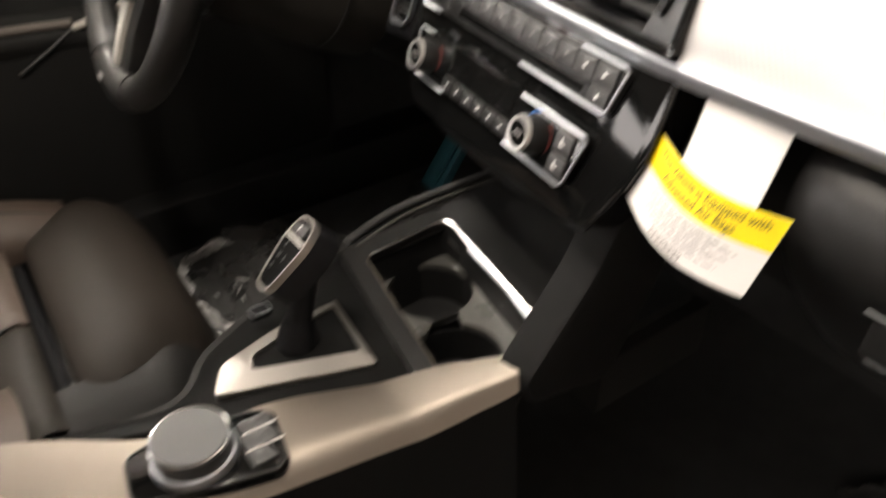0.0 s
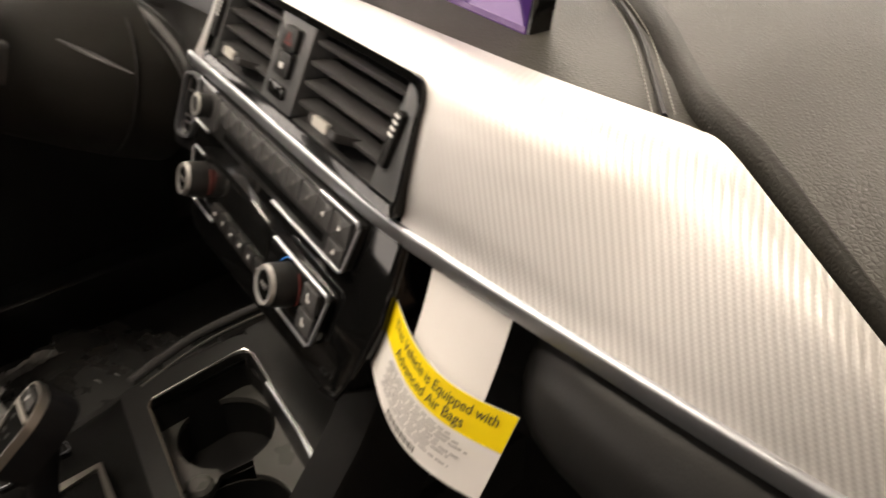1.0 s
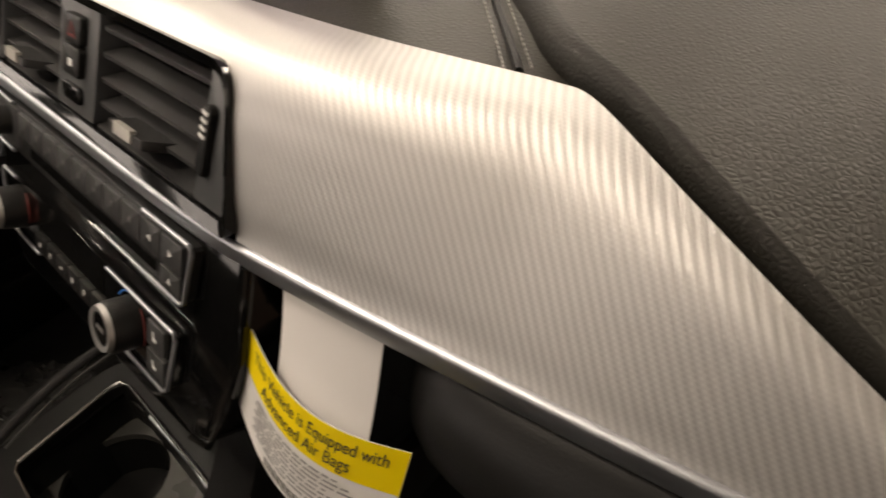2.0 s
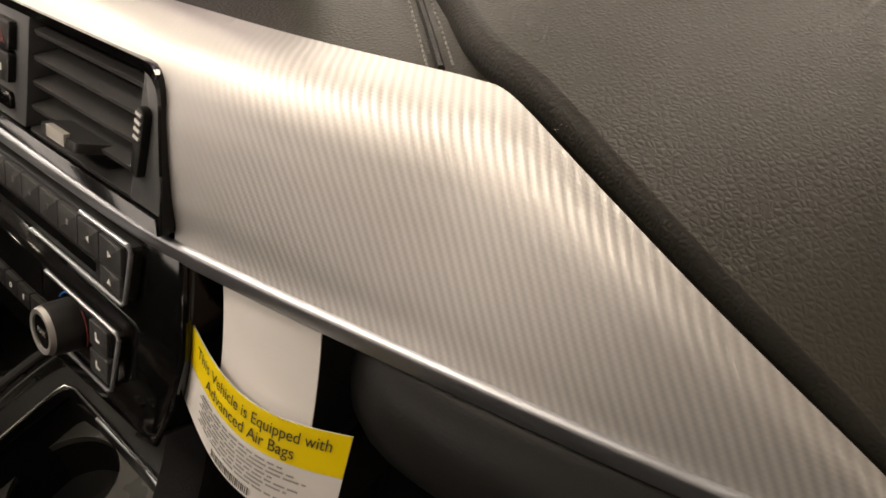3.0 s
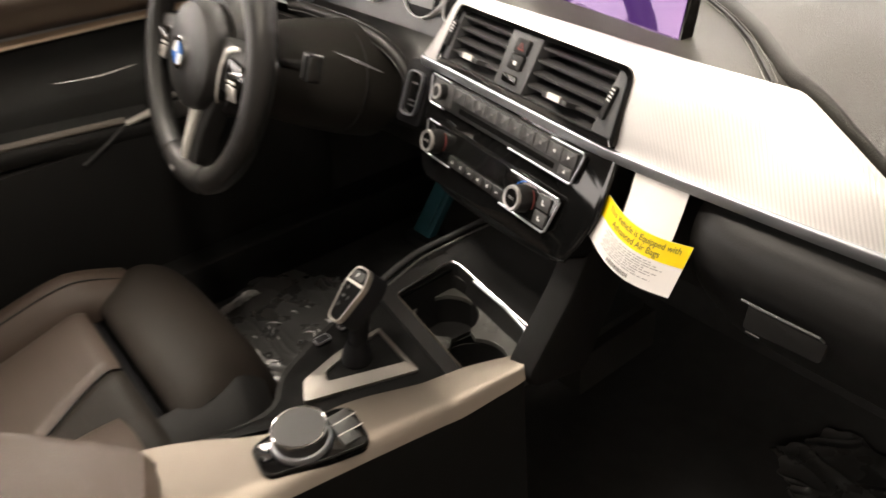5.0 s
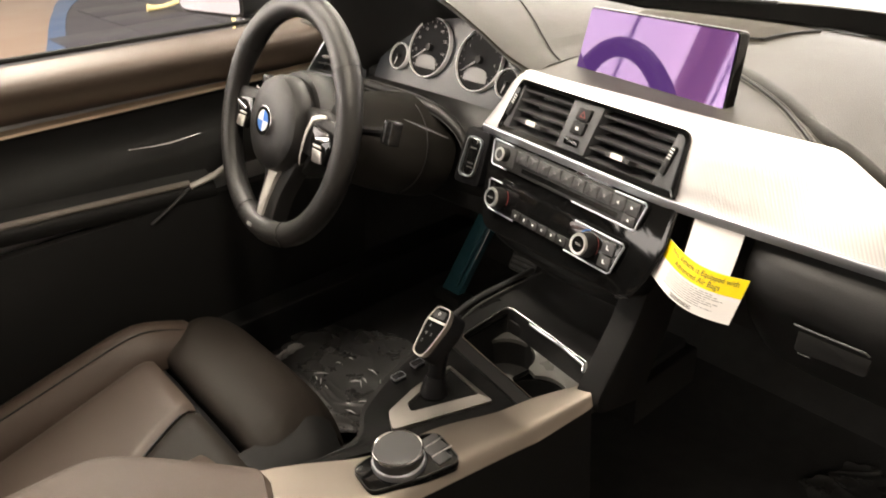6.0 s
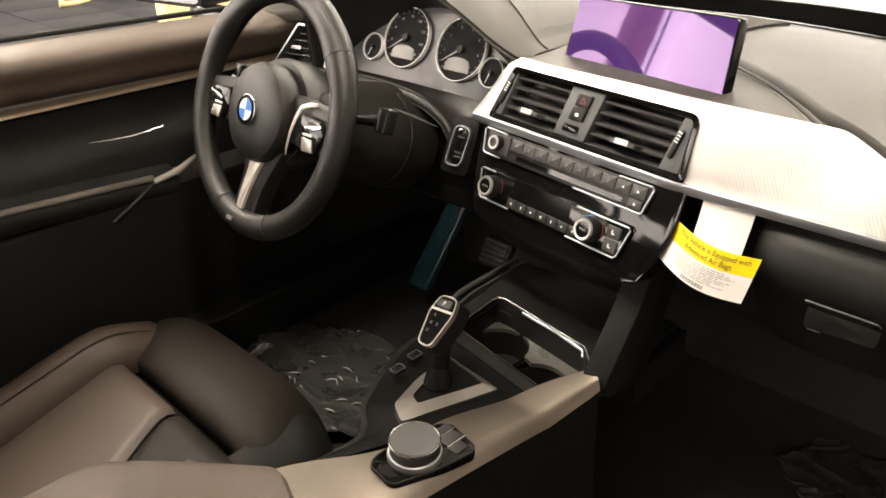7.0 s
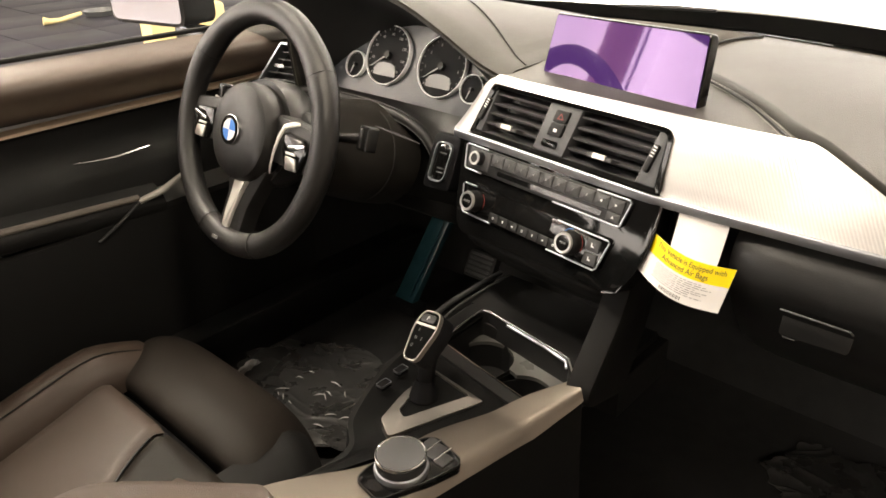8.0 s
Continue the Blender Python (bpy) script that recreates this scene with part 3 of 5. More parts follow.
def pad(s, t):
    e2 = pad_lip(curve(EDGE, s))
    b = at_x(BASE, max(-0.72, min(0.72, e2.x)))
    b = V3(b.x, b.y + 0.02, b.z - 0.004)
    return V3(e2.x + (b.x - e2.x) * t, e2.y + (b.y - e2.y) * t, b.z + (e2.z - b.z) * max(0.0, 1 - t) ** 2.2 + 0.012 * math.sin(math.pi * t))


def pad_brow(s, t):
    e = curve(EDGE, s)
    p, q = e + V3(0.001, 0.002, -0.014), pad_lip(e)
    corner = V3(p.x, p.y, q.z + 0.001)
    return p * (1 - t) ** 2 + corner * 2 * t * (1 - t) + q * t * t


part("top_pad", sheet(pad, 90, 30, 0.01), LEATHER, dash, "grained dark leather top pad")
part("pad_brow", sheet(pad_brow, 110, 12, 0.004), BROW_LEATHER, dash, "smooth rolled edge of the pad, darkened for its shade")

def pad_z(x, y):
    """The pad's height behind the screen."""
    e2, b = pad_lip(at_x(EDGE, x)), at_x(BASE, x)
    t = min(1, max(0, (y - e2.y) / (b.y + 0.02 - e2.y)))
    zb = b.z - 0.004
    return zb + (e2.z - zb) * (1 - t) ** 2.2 + 0.012 * math.sin(math.pi * t)


def grille(s, t):
    """Lies on the pad, its front edge bowed."""
    a = V3(-0.17 + 0.228 * s, 0.385 - 0.012 * s - 0.03 * math.sin(math.pi * s), 0)
    b = V3(-0.21 + 0.288 * s, 0.497 + 0.01 * math.sin(math.pi * s), 0)
    p = a.lerp(b, t)
    return V3(p.x, p.y, pad_z(p.x, p.y) + 0.0028)


part("speaker_grille", sheet(grille, 30, 12, 0.003), MESH_CLOTH, dash, "finely perforated speaker grille")
rim_path = [grille(i / 30, 0) for i in range(31)] + [grille(1, i / 12) for i in range(1, 13)]
part("grille_piping", tube([p + V3(0, 0, 0.0008) for p in rim_path], 0.0016, 6), PAD_DARK, dash)
for k in range(56):
    s = (k + 0.5) / 56
    part("grille_rib", tube([grille(s, 0.02 + 0.96 * i / 6) + V3(0, 0, 0.0004) for i in range(7)], 0.0011, 5), MESH_CLOTH, dash)

# stitched seam on the pad's edge
SEAM = [(0.095, 0.244, 0.8925), (0.148, 0.204, 0.8925), (0.198, 0.160, 0.8915), (0.236, 0.120, 0.8895), (0.265, 0.0885, 0.887)]
part("seam", tube([curve(SEAM, i / 30) for i in range(31)], 0.0016, 6), PAD_DARK, dash)
for k in range(46):
    for off in (-0.0045, 0.0045):
        a, b = curve(SEAM, k / 46), curve(SEAM, (k + 0.6) / 46)
        d = (b - a).normalized()
        nrm = V3(-d.y, d.x, 0) * off
        part("stitch", tube([a + nrm + V3(0, 0, 0.0003), b + nrm + V3(0, 0, 0.0003)], 0.00045, 4), STITCH, dash)

# lower dash body


def glove(s, t):
    x = 0.250 + 0.462 * s
    prof = [(0.062, 0.803), (0.034, 0.797), (0.020, 0.783), (0.015, 0.766), (0.0155, 0.751), (0.023, 0.734), (0.044, 0.70), (0.076, 0.66), (0.115, 0.62), (0.17, 0.59)]
    p = curve([(0, a, b) for a, b in prof], t)
    r = 0.014 * math.exp(-s / 0.04)
    return V3(x, p.y + r, p.z)


gbox = thing("glovebox", "black soft-plastic glovebox lid with a slim handle", "glovebox", (0.48, 0.05, 0.57))
part("lid", sheet(glove, 40, 30, -0.012), LID, gbox)
part("handle", slab(rounded([(0.312, 0.704), (0.378, 0.706), (0.380, 0.736), (0.312, 0.735)], 0.004), -0.004, 0.0008, Matrix(((1, 0, 0, 0), (0, 0.17, -0.985, -0.094), (0, 0.985, 0.17, 0.011), (0, 0, 0, 1))), 0.0007), LID, gbox, "black pull handle")
part("handle_edge", tube([(0.312, 0.0155, 0.7385), (0.330, 0.0135, 0.7395), (0.360, 0.0135, 0.7395), (0.377, 0.0150, 0.7385), (0.3795, 0.0185, 0.734)], 0.0011, 8), DIAL_GREY, gbox)
part("handle_slot", tube([(0.317, 0.023, 0.7045), (0.329, 0.023, 0.7045)], 0.0006, 6), DIAL_GREY, gbox)
part("dash_core", box(-0.70, 0.15, 0.62, 0.72, 0.5, 0.78, FLAT, 0.02), PAD_DARK, dash)
SIDEWAYS = Matrix(((0, 0, 1, 0), (1, 0, 0, 0), (0, 1, 0, 0), (0, 0, 0, 1)))
part("support_leg", slab(rounded([(-0.058, 0.588), (-0.05, 0.565), (0.03, 0.545), (0.07, 0.62), (0.105, 0.70), (0.13, 0.80), (0.06, 0.80), (0.045, 0.74), (0.0, 0.66)], 0.01), 0.116, 0.148, SIDEWAYS, 0.006), LEG, dash)
part("knee_panel", sheet(lambda s, t: V3(-0.70 + 0.53 * s, 0.085 + 0.08 * t * t + 0.03 * s, 0.785 - 0.19 * t), 14, 10, -0.01), PAD_DARK, dash)

# ---- centre stack ----
fascia = thing("stack_fascia", "gloss black centre fascia below the air vents", "fascia", tuple(STK @ V3(0, -0.1, -0.02)))
part("panel", slab(rounded([(-0.126, -0.094), (0.146, -0.083), (0.171, -0.018), (0.1685, 0.037), (-0.152, 0.037), (-0.144, -0.035)], [0.024, 0.022, 0.03, 0.004, 0.004, 0.03], 6), -0.03, -0.004, STK, 0.004), GLOSS, fascia)

part("lower_pad", sheet(lambda s, t: STK @ V3(-0.140 + 0.258 * s, -0.090 + 0.008 * s - 0.036 * t, -0.020 - 0.045 * t * t + 0.010 * math.sin(math.pi * min(1, t * 1.4)) - 0.03 * abs(2 * s - 1) ** 4), 30, 10, -0.01), LEG, fascia, "soft black pad below the fascia")
part("edge_strip", tube([STK @ V3(a, b, -0.005) for a, b in ((0.168, 0.03), (0.169, -0.015), (0.160, -0.05), (0.146, -0.078), (0.128, -0.0835))], 0.0015, 6), GLOSS, fascia)

vents = thing("air_vents", "black twin centre air vents with slats", "air vent", tuple(STK @ V3(0, 0.04, -0.02)))
part("frame", frame_ring(VENT_OUT, VENT_IN, -0.03, 0.003, STK, None, 0.001), GLOSS, vents, "gloss black frame")
part("backing", slab(VENT_IN, -0.05, -0.045, STK), PLASTIC, vents)
for side in (0, 1):
    for k in range(5):
        v = 0.0465 + 0.0131 * k
        f = (v - 0.047) / 0.059
        a, b = (-0.1215 + 0.0125 * f, -0.0275 + 0.0105 * f) if side == 0 else (0.0225 + 0.0125 * f, 0.129 + 0.0125 * f)
        part("slat", slab(rounded([(a, -0.022), (b, -0.022), (b, 0.002), (a, 0.002)], 0.002), -0.0014, 0.0014, STK @ Matrix.Translation((0, v, -0.005)) @ pose(0, 0, 0, 103, 0, 0), 0.0009), SLAT, vents)
    uc = -0.070 if side == 0 else 0.080
    part("slat_tab", slab(rounded([(uc - 0.022, -0.012), (uc + 0.022, -0.012), (uc + 0.018, 0.008), (uc - 0.018, 0.008)], 0.002), -0.002, 0.003, STK @ Matrix.Translation((0, 0.0605, 0.0)) @ pose(0, 0, 0, 84, 0, 0), 0.001), GREY_PLASTIC, vents)
    part("tab_mark", slab(rounded(rect(uc - 0.009, -0.003, uc + 0.009, 0.003), 0.0006), 0, 0.003, STK @ Matrix.Translation((0, 0.062, 0.006))), SILVER, vents, "bright silver tab")
part("side_cheek", slab(rounded([(0.1285, 0.047), (0.1545, 0.047), (0.1525, 0.104), (0.141, 0.1065)], 0.002), -0.03, -0.001, STK, 0.001), POST_GREY, vents)
part("side_cheek", slab(rounded([(-0.1325, 0.047), (-0.1205, 0.047), (-0.1075, 0.106), (-0.1105, 0.106)], 0.002), -0.03, -0.001, STK, 0.001), POST_GREY, vents)
for uc, lean in ((0.1415, -12), (-0.1215, -19)):
    wm = STK @ Matrix.Translation((uc, 0.0765, 0)) @ pose(0, 0, 0, 0, 0, lean)
    part("thumb_wheel", slab(rounded(rect(-0.0035, -0.016, 0.0035, 0.016), 0.003), -0.01, 0.003, wm, 0.002), PLASTIC, vents)
    for k in range(4):
        part("wheel_mark", slab(rect(-0.0022, 0.002 + 0.0035 * k, 0.0022, 0.0034 + 0.0035 * k), 0.002, 0.0034, wm), WHITE_MARK, vents)
part("centre_post", slab(rounded([(-0.027, 0.047), (0.0215, 0.047), (0.034, 0.107), (-0.0165, 0.106)], 0.002), -0.03, -0.001, STK, 0.001), POST_GREY, vents)
hz = part("hazard_button", slab(rounded([(-0.0045, 0.085), (0.0165, 0.085), (0.0195, 0.1005), (-0.0015, 0.1005)], 0.003), -0.002, 0.003, STK, 0.0012), PLASTIC, vents)
part("hazard_mark", frame_ring([(0.0022, 0.0890), (0.0128, 0.0890), (0.0078, 0.0972)], [(0.0044, 0.0903), (0.0106, 0.0903), (0.0077, 0.0952)], 0.003, 0.0033, STK), DIM_RED, hz)
lk = part("lock_button", slab(rounded([(-0.008, 0.068), (0.013, 0.068), (0.0163, 0.0842), (-0.0047, 0.0842)], 0.003), -0.002, 0.003, STK, 0.0012), PLASTIC, vents)
part("lock_mark", slab(rounded(rect(0.0018, 0.0735, 0.0068, 0.0773), 0.0005), 0.003, 0.0033, STK), WHITE_MARK, lk)
part("sensor", slab(rounded(rect(-0.0135, 0.0535, 0.0105, 0.0625), 0.003), -0.002, 0.0015, STK, 0.0008), GLOSS, vents)

# radio panel
RAD = rounded([(-0.129, -0.006), (0.129, -0.006), (0.136, 0.026), (-0.136, 0.026)], 0.005, 3)
radio = thing("radio_panel", "black radio panel with a row of preset buttons", "radio", tuple(STK @ V3(0, -0.006, -0.01)))
part("face", slab(RAD, -0.012, 0.001, STK, 0.001), PLASTIC, radio)


def bracket(pts, parent, r=0.0012):
    return part("chrome_edge", tube([STK @ V3(a, b, 0.0022) for a, b in pts], r, 8), LIP, parent)


bracket([(-0.095, 0.026), (-0.133, 0.0265), (-0.136, 0.024), (-0.130, -0.004), (-0.127, -0.006), (-0.098, -0.006)], radio)
bracket([(0.088, 0.026), (0.133, 0.0265), (0.136, 0.024), (0.130, -0.004), (0.127, -0.006), (0.03, -0.006)], radio)
VOL = STK @ Matrix.Translation((-0.107, 0.012, 0.0))
kn = part("volume_knob", lathe([(0.0095, 0.0), (0.009, 0.011), (0.0082, 0.0125), (0.0, 0.0125)], VOL, 28), PLASTIC, radio)
part("knob_ring", lathe([(0.0092, 0.0118), (0.0086, 0.0132), (0.0062, 0.0132), (0.0062, 0.0126)], VOL, 28), SATIN, kn)
for k in range(10):
    u = -0.0835 + 0.0213 * k
    bt = part("preset_button", slab(rounded(rect(u, 0.0085, u + 0.0206, 0.0235), 0.0008), 0, 0.0035, STK, 0.0008), GREY_PLASTIC, radio)
    c = STK @ Matrix.Translation((u + 0.0103, 0.016, 0.0035))
    if k >= 8:
        sg = -1 if k == 8 else 1
        part("button_mark", slab([(-0.0015 * sg, -0.0018), (0.0018 * sg, 0), (-0.0015 * sg, 0.0018)], 0, 0.0003, c), WHITE_MARK, bt)
    else:
        letters(str(k + 1), 0.0045, c, bt, GREY_INK, "numeral")
bt = part("preset_button", slab(rounded(rect(0.1085, -0.0035, 0.1275, 0.0075), 0.0008), 0, 0.0035, STK, 0.0008), GREY_PLASTIC, radio)
part("button_mark", slab([(0.1162, 0.0008), (0.1198, 0.0008), (0.118, 0.0038)], 0.0035, 0.0038, STK), WHITE_MARK, bt)
part("disc_slot", slab(rounded(rect(-0.07, -0.0015, 0.100, 0.0045), 0.0015), 0, 0.0014, STK), GLOSS, radio)
part("volume_plate", slab(rounded(rect(-0.128, -0.002, -0.0875, 0.0235), 0.002), 0, 0.0022, STK, 0.0008), GREY_PLASTIC, radio)

# climate panel
CLI = rounded([(-0.115, -0.063), (0.115, -0.063), (0.124, -0.024), (-0.124, -0.024)], 0.006, 3)
climate = thing("climate_panel", "black climate panel with two silver-ringed dials", "climate control", tuple(STK @ V3(0, -0.063, -0.01)))
part("face", slab(CLI, -0.012, 0.0005, STK, 0.001), GLOSS, climate)
bracket([(-0.098, -0.0245), (-0.121, -0.0245), (-0.124, -0.027), (-0.116, -0.060), (-0.112, -0.063), (-0.06, -0.063)], climate)
bracket([(0.045, -0.0245), (0.121, -0.0245), (0.124, -0.027), (0.116, -0.060), (0.112, -0.063), (0.04, -0.063)], climate)
for u, mark in ((-0.0965, -1), (0.072, 1)):
    KM = STK @ Matrix.Translation((u, -0.044, 0))
    kn = part("dial_knob", lathe([(0.0145, 0.0), (0.0138, 0.013), (0.0122, 0.016), (0.0, 0.016)], KM, 36), PLASTIC, climate, "black ribbed dial")
    part("dial_ring", lathe([(0.0132, 0.0148), (0.0122, 0.0175), (0.0096, 0.0172), (0.0096, 0.0162)], KM, 36), SATIN, kn)
    part("dial_cap", lathe([(0.0096, 0.0158), (0.0092, 0.0166), (0.0, 0.0168)], KM, 30), GLOSS, kn)
    letters("AUTO" if mark < 0 else "MAX", 0.0042, KM @ Matrix.Translation((0, 0, 0.0169)), kn, GREY_INK, "dial_word")
    part("red_arc", tube([KM @ V3(0.017 * math.cos(a), 0.017 * math.sin(a), 0.001) for a in [radians(d) for d in range(-20, 52, 10)]], 0.0005, 6), DIM_RED, climate)
    if mark > 0:
        part("blue_arc", tube([KM @ V3(0.017 * math.cos(a), 0.017 * math.sin(a), 0.001) for a in [radians(d) for d in range(95, 150, 10)]], 0.0006, 6), BLUE_MARK, climate)
part("display", slab(rounded(rect(-0.062, -0.046, 0.036, -0.024), 0.002), 0, 0.001, STK), GLOSS, climate)
for k in range(7):
    u = -0.064 + 0.0175 * k
    bt = part("climate_button", slab(rounded(rect(u, -0.0605, u + 0.0165, -0.049), 0.0006), 0, 0.003, STK, 0.0003), PLASTIC, climate)
    shape = k % 3
    if shape == 0:
        part("button_mark", frame_ring([(u + 0.0082 + 0.0016 * math.cos(a), -0.0548 + 0.0016 * math.sin(a)) for a in [j * math.pi / 6 for j in range(12)]], [(u + 0.0082 + 0.0010 * math.cos(a), -0.0548 + 0.0010 * math.sin(a)) for a in [j * math.pi / 6 for j in range(12)]], 0.003, 0.0033, STK), WHITE_MARK, bt)
    elif shape == 1:
        part("button_mark", slab(rounded([(u + 0.0078, -0.0565), (u + 0.0088, -0.0565), (u + 0.0092, -0.053), (u + 0.0074, -0.053)], 0.0003), 0.003, 0.0033, STK), WHITE_MARK, bt)
    else:
        part("button_mark", slab(rounded([(u + 0.0064, -0.0555), (u + 0.0100, -0.0555), (u + 0.0092, -0.0540), (u + 0.0072, -0.0540)], 0.0003), 0.003, 0.0033, STK), WHITE_MARK, bt)
for v0, v1 in ((-0.0435, -0.029), (-0.0595, -0.0455)):
    bt = part("seat_heat_button", slab(rounded(rect(0.0945, v0, 0.113, v1), 0.0015), 0, 0.003, STK, 0.0008), GREY_PLASTIC, climate)
    part("button_mark", slab(rounded([(0.1018, v0 + 0.005), (0.1058, v0 + 0.005), (0.1058, v0 + 0.0062), (0.1032, v0 + 0.0066), (0.1026, v1 - 0.0045), (0.1014, v1 - 0.0045)], 0.0004), 0.003, 0.0033, STK), WHITE_MARK, bt)

# start button panel
START = basis((-0.190, 0.066, 0.762), 20, 0)
st = thing("start_panel", "black start button in a silver oval surround", "start button", tuple(START @ V3(0, -0.04, -0.01)))
oval = rounded([(-0.019, -0.030), (0.012, -0.028), (0.018, 0.028), (-0.013, 0.030)], 0.012, 6)
part("surround", slab(rounded([(-0.03, -0.042), (0.022, -0.04), (0.026, 0.04), (-0.024, 0.042)], 0.01), -0.03, -0.004, START, 0.004), DIAL, st)
part("ring", frame_ring(oval, shrink(oval, 0.002), -0.006, 0.001, START), LIP, st)
part("button", slab(shrink(oval, 0.002), -0.006, -0.002, START, 0.001), GLOSS, st)
for v in (-0.016, -0.010, 0.012):
    part("button_mark", slab(rounded(rect(-0.006, v, 0.007, v + 0.0022), 0.001), -0.002, -0.0016, START), GREY_PLASTIC, st)

# ---- screen ----
SCR = basis((0.153, 0.124, 0.881), 14, -11)
screen = thing("infotainment_screen", "upright infotainment screen with a purple reflecting surface", "screen", tuple(SCR @ V3(-0.12, -0.02, 0)))
so = rounded([(-0.2524, -0.0043), (0.0, 0.0), (-0.0075, 0.088), (-0.2474, 0.0826)], 0.007, 5)
part("housing", slab(so, -0.014, 0.0, SCR, 0.003), GLOSS, screen)
part("glass", slab(shrink(so, 0.0028), -0.001, 0.0008, SCR), SCREEN, screen, "purple mirror-like coated glass")
part("foot", slab(rect(-0.20, -0.02, -0.05, 0.01), -0.013, -0.004, SCR, 0.002), PLASTIC, screen)

# ---- airbag notice hanging from the trim ----
tag = thing("warning_tag", "white and yellow airbag notice tag hanging from the trim", "tag", (0.22, 0.01, 0.72))
TAGC = [(0.168, 0.019, 0.779), (0.265, 0.013, 0.767), (0.162, 0.005, 0.735), (0.260, -0.007, 0.723)]


def card(s, t, lift=0.0):
    a = Vector(TAGC[0]).lerp(Vector(TAGC[1]), s)
    b = Vector(TAGC[2]).lerp(Vector(TAGC[3]), s)
    p = a.lerp(b, t)
    sag = math.sin(math.pi * s)
    return p + V3(0, -0.012 * sag + lift * -0.93, -0.004 * sag + lift * 0.35)


part("strip", sheet(lambda s, t: V3(0.191 + 0.055 * s, 0.030, 0.816).lerp(card(0.27 + 0.54 * s, 0.42) + V3(0, 0.004, 0), t) + V3(0, 0.002 * math.sin(math.pi * t), 0), 6, 10, 0.0006), WHITE_PAPER, tag, "blank white hanging strip")
part("card", sheet(lambda s, t: card(s, t), 24, 10, 0.0006), WHITE_PAPER, tag, "white printed card")
part("yellow_band", sheet(lambda s, t: card(s, t * 0.42, 0.0006), 24, 5, 0.0002), YELLOW_PAPER, tag, "yellow printed heading band")


def wrap_text(text, size, s_mid, t_mid, mat, squeeze=0.85):
    """Lettering that follows the bend of the card."""
    cu = bpy.data.curves.new("lettering", "FONT")
    cu.body, cu.size, cu.align_x, cu.align_y = text, size, "CENTER", "CENTER"
    tmp = bpy.data.objects.new("lettering", cu)
    me = bpy.data.meshes.new_from_object(tmp)
    bpy.data.objects.remove(tmp)
    for v in me.vertices:
        v.co = card(s_mid + v.co.x * squeeze / 0.098, t_mid - v.co.y / 0.048, 0.0013)
    me.materials.clear()
    me.materials.append(mat)
    ob = new("lettering", me)
    ob.parent = tag
    ob.location = -tag.location


wrap_text("This Vehicle is Equipped with", 0.0082, 0.53, 0.13, INK, 0.82)
wrap_text("Advanced Air Bags", 0.0084, 0.5, 0.30, INK, 0.86)
for k in range(8):
    t0 = 0.475 + 0.047 * k
    w0, w1 = 0.20 - 0.02 * (k % 2), (0.74, 0.80, 0.86, 0.70, 0.83, 0.78, 0.66, 0.80)[k]
    x = w0
    while x < w1:
        n = 0.035 + 0.02 * ((k * 5 + int(x * 97)) % 4)
        part("print_line", sheet(lambda s, t: card(x + (min(n, w1 - x)) * s, t0 + 0.016 * t, 0.0012), 3, 1, 0.0001), GREY_INK, tag)
        x += n + 0.014
for k in range(22):
    s0 = 0.32 + 0.0125 * k
    part("bar", sheet(lambda s, t: card(s0 + (0.004 + 0.003 * ((k * 7) % 3 == 0)) * s, 0.87 + 0.085 * t, 0.0012), 1, 1, 0.0001), INK, tag)

# ---- centre console ----
ZC = 0.572
console = thing("centre_console", "black centre console with satin aluminium side trim", "console", (0, -0.15, 0.27))
CUP = [(-0.086, 0.036), (-0.080, -0.060), (0.078, -0.088), (0.102, -0.026), (0.078, 0.010)]
SIL_R = [(0.142, -0.058), (0.131, -0.095), (0.120, -0.14), (0.108, -0.21), (0.097, -0.28), (0.080, -0.40), (0.062, -0.60)]
SIL_L = [(0.117, -0.043), (0.084, -0.090), (0.060, -0.145), (0.036, -0.205), (0.020, -0.285), (-0.048, -0.398), (-0.09, -0.60)]


def silver(s, t):
    a = curve([(x, y, 0) for x, y in SIL_L], s)
    b = curve([(x, y, 0) for x, y in SIL_R], s)
    p = a.lerp(b, t)
    z = ZC + 0.022 * max(0, 1 - s / 0.30) ** 1.15 - 0.003 * (1 - math.sin(math.pi * min(1, 0.15 + 0.7 * t))) - 0.011 * max(0, (t - 0.66) / 0.34) ** 2
    return V3(p.x, p.y, z)


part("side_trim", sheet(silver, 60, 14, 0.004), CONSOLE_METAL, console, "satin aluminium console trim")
part("side_wall", sheet(lambda s, t: V3(*(curve([(x, y, 0) for x, y in SIL_R], s).xy), 0) + V3(-0.002 + 0.012 * t, 0.0, (ZC - 0.014 + 0.022 * max(0, 1 - s / 0.30) ** 1.15) * (1 - t) + 0.27 * t), 40, 10, 0.006), LEG, console)
# plate round the selector, with its rounded flank towards the driver
LEFT = [(-0.155, 0.10), (-0.150, 0.02), (-0.138, -0.07), (-0.122, -0.135), (-0.085, -0.215), (-0.040, -0.275), (-0.080, -0.45), (-0.11, -0.60)]


RIGHT = [(-0.084, 0.06, 0), (-0.082, 0.036, 0), (-0.079, -0.058, 0), (0.081, -0.086, 0), (0.063, -0.145, 0), (0.038, -0.208, 0), (-0.025, -0.36, 0), (-0.085, -0.6, 0)]


def plate(s, t):
    a = curve([(x, y, 0) for x, y in LEFT], s)
    f = min(s * 7, 6.999)
    b = Vector(RIGHT[int(f)]).lerp(Vector(RIGHT[int(f) + 1]), f - int(f))
    p = a.lerp(b, t)
    z = ZC - 0.008 - 0.03 * (1 - t) ** 3
    return V3(p.x, p.y, z)


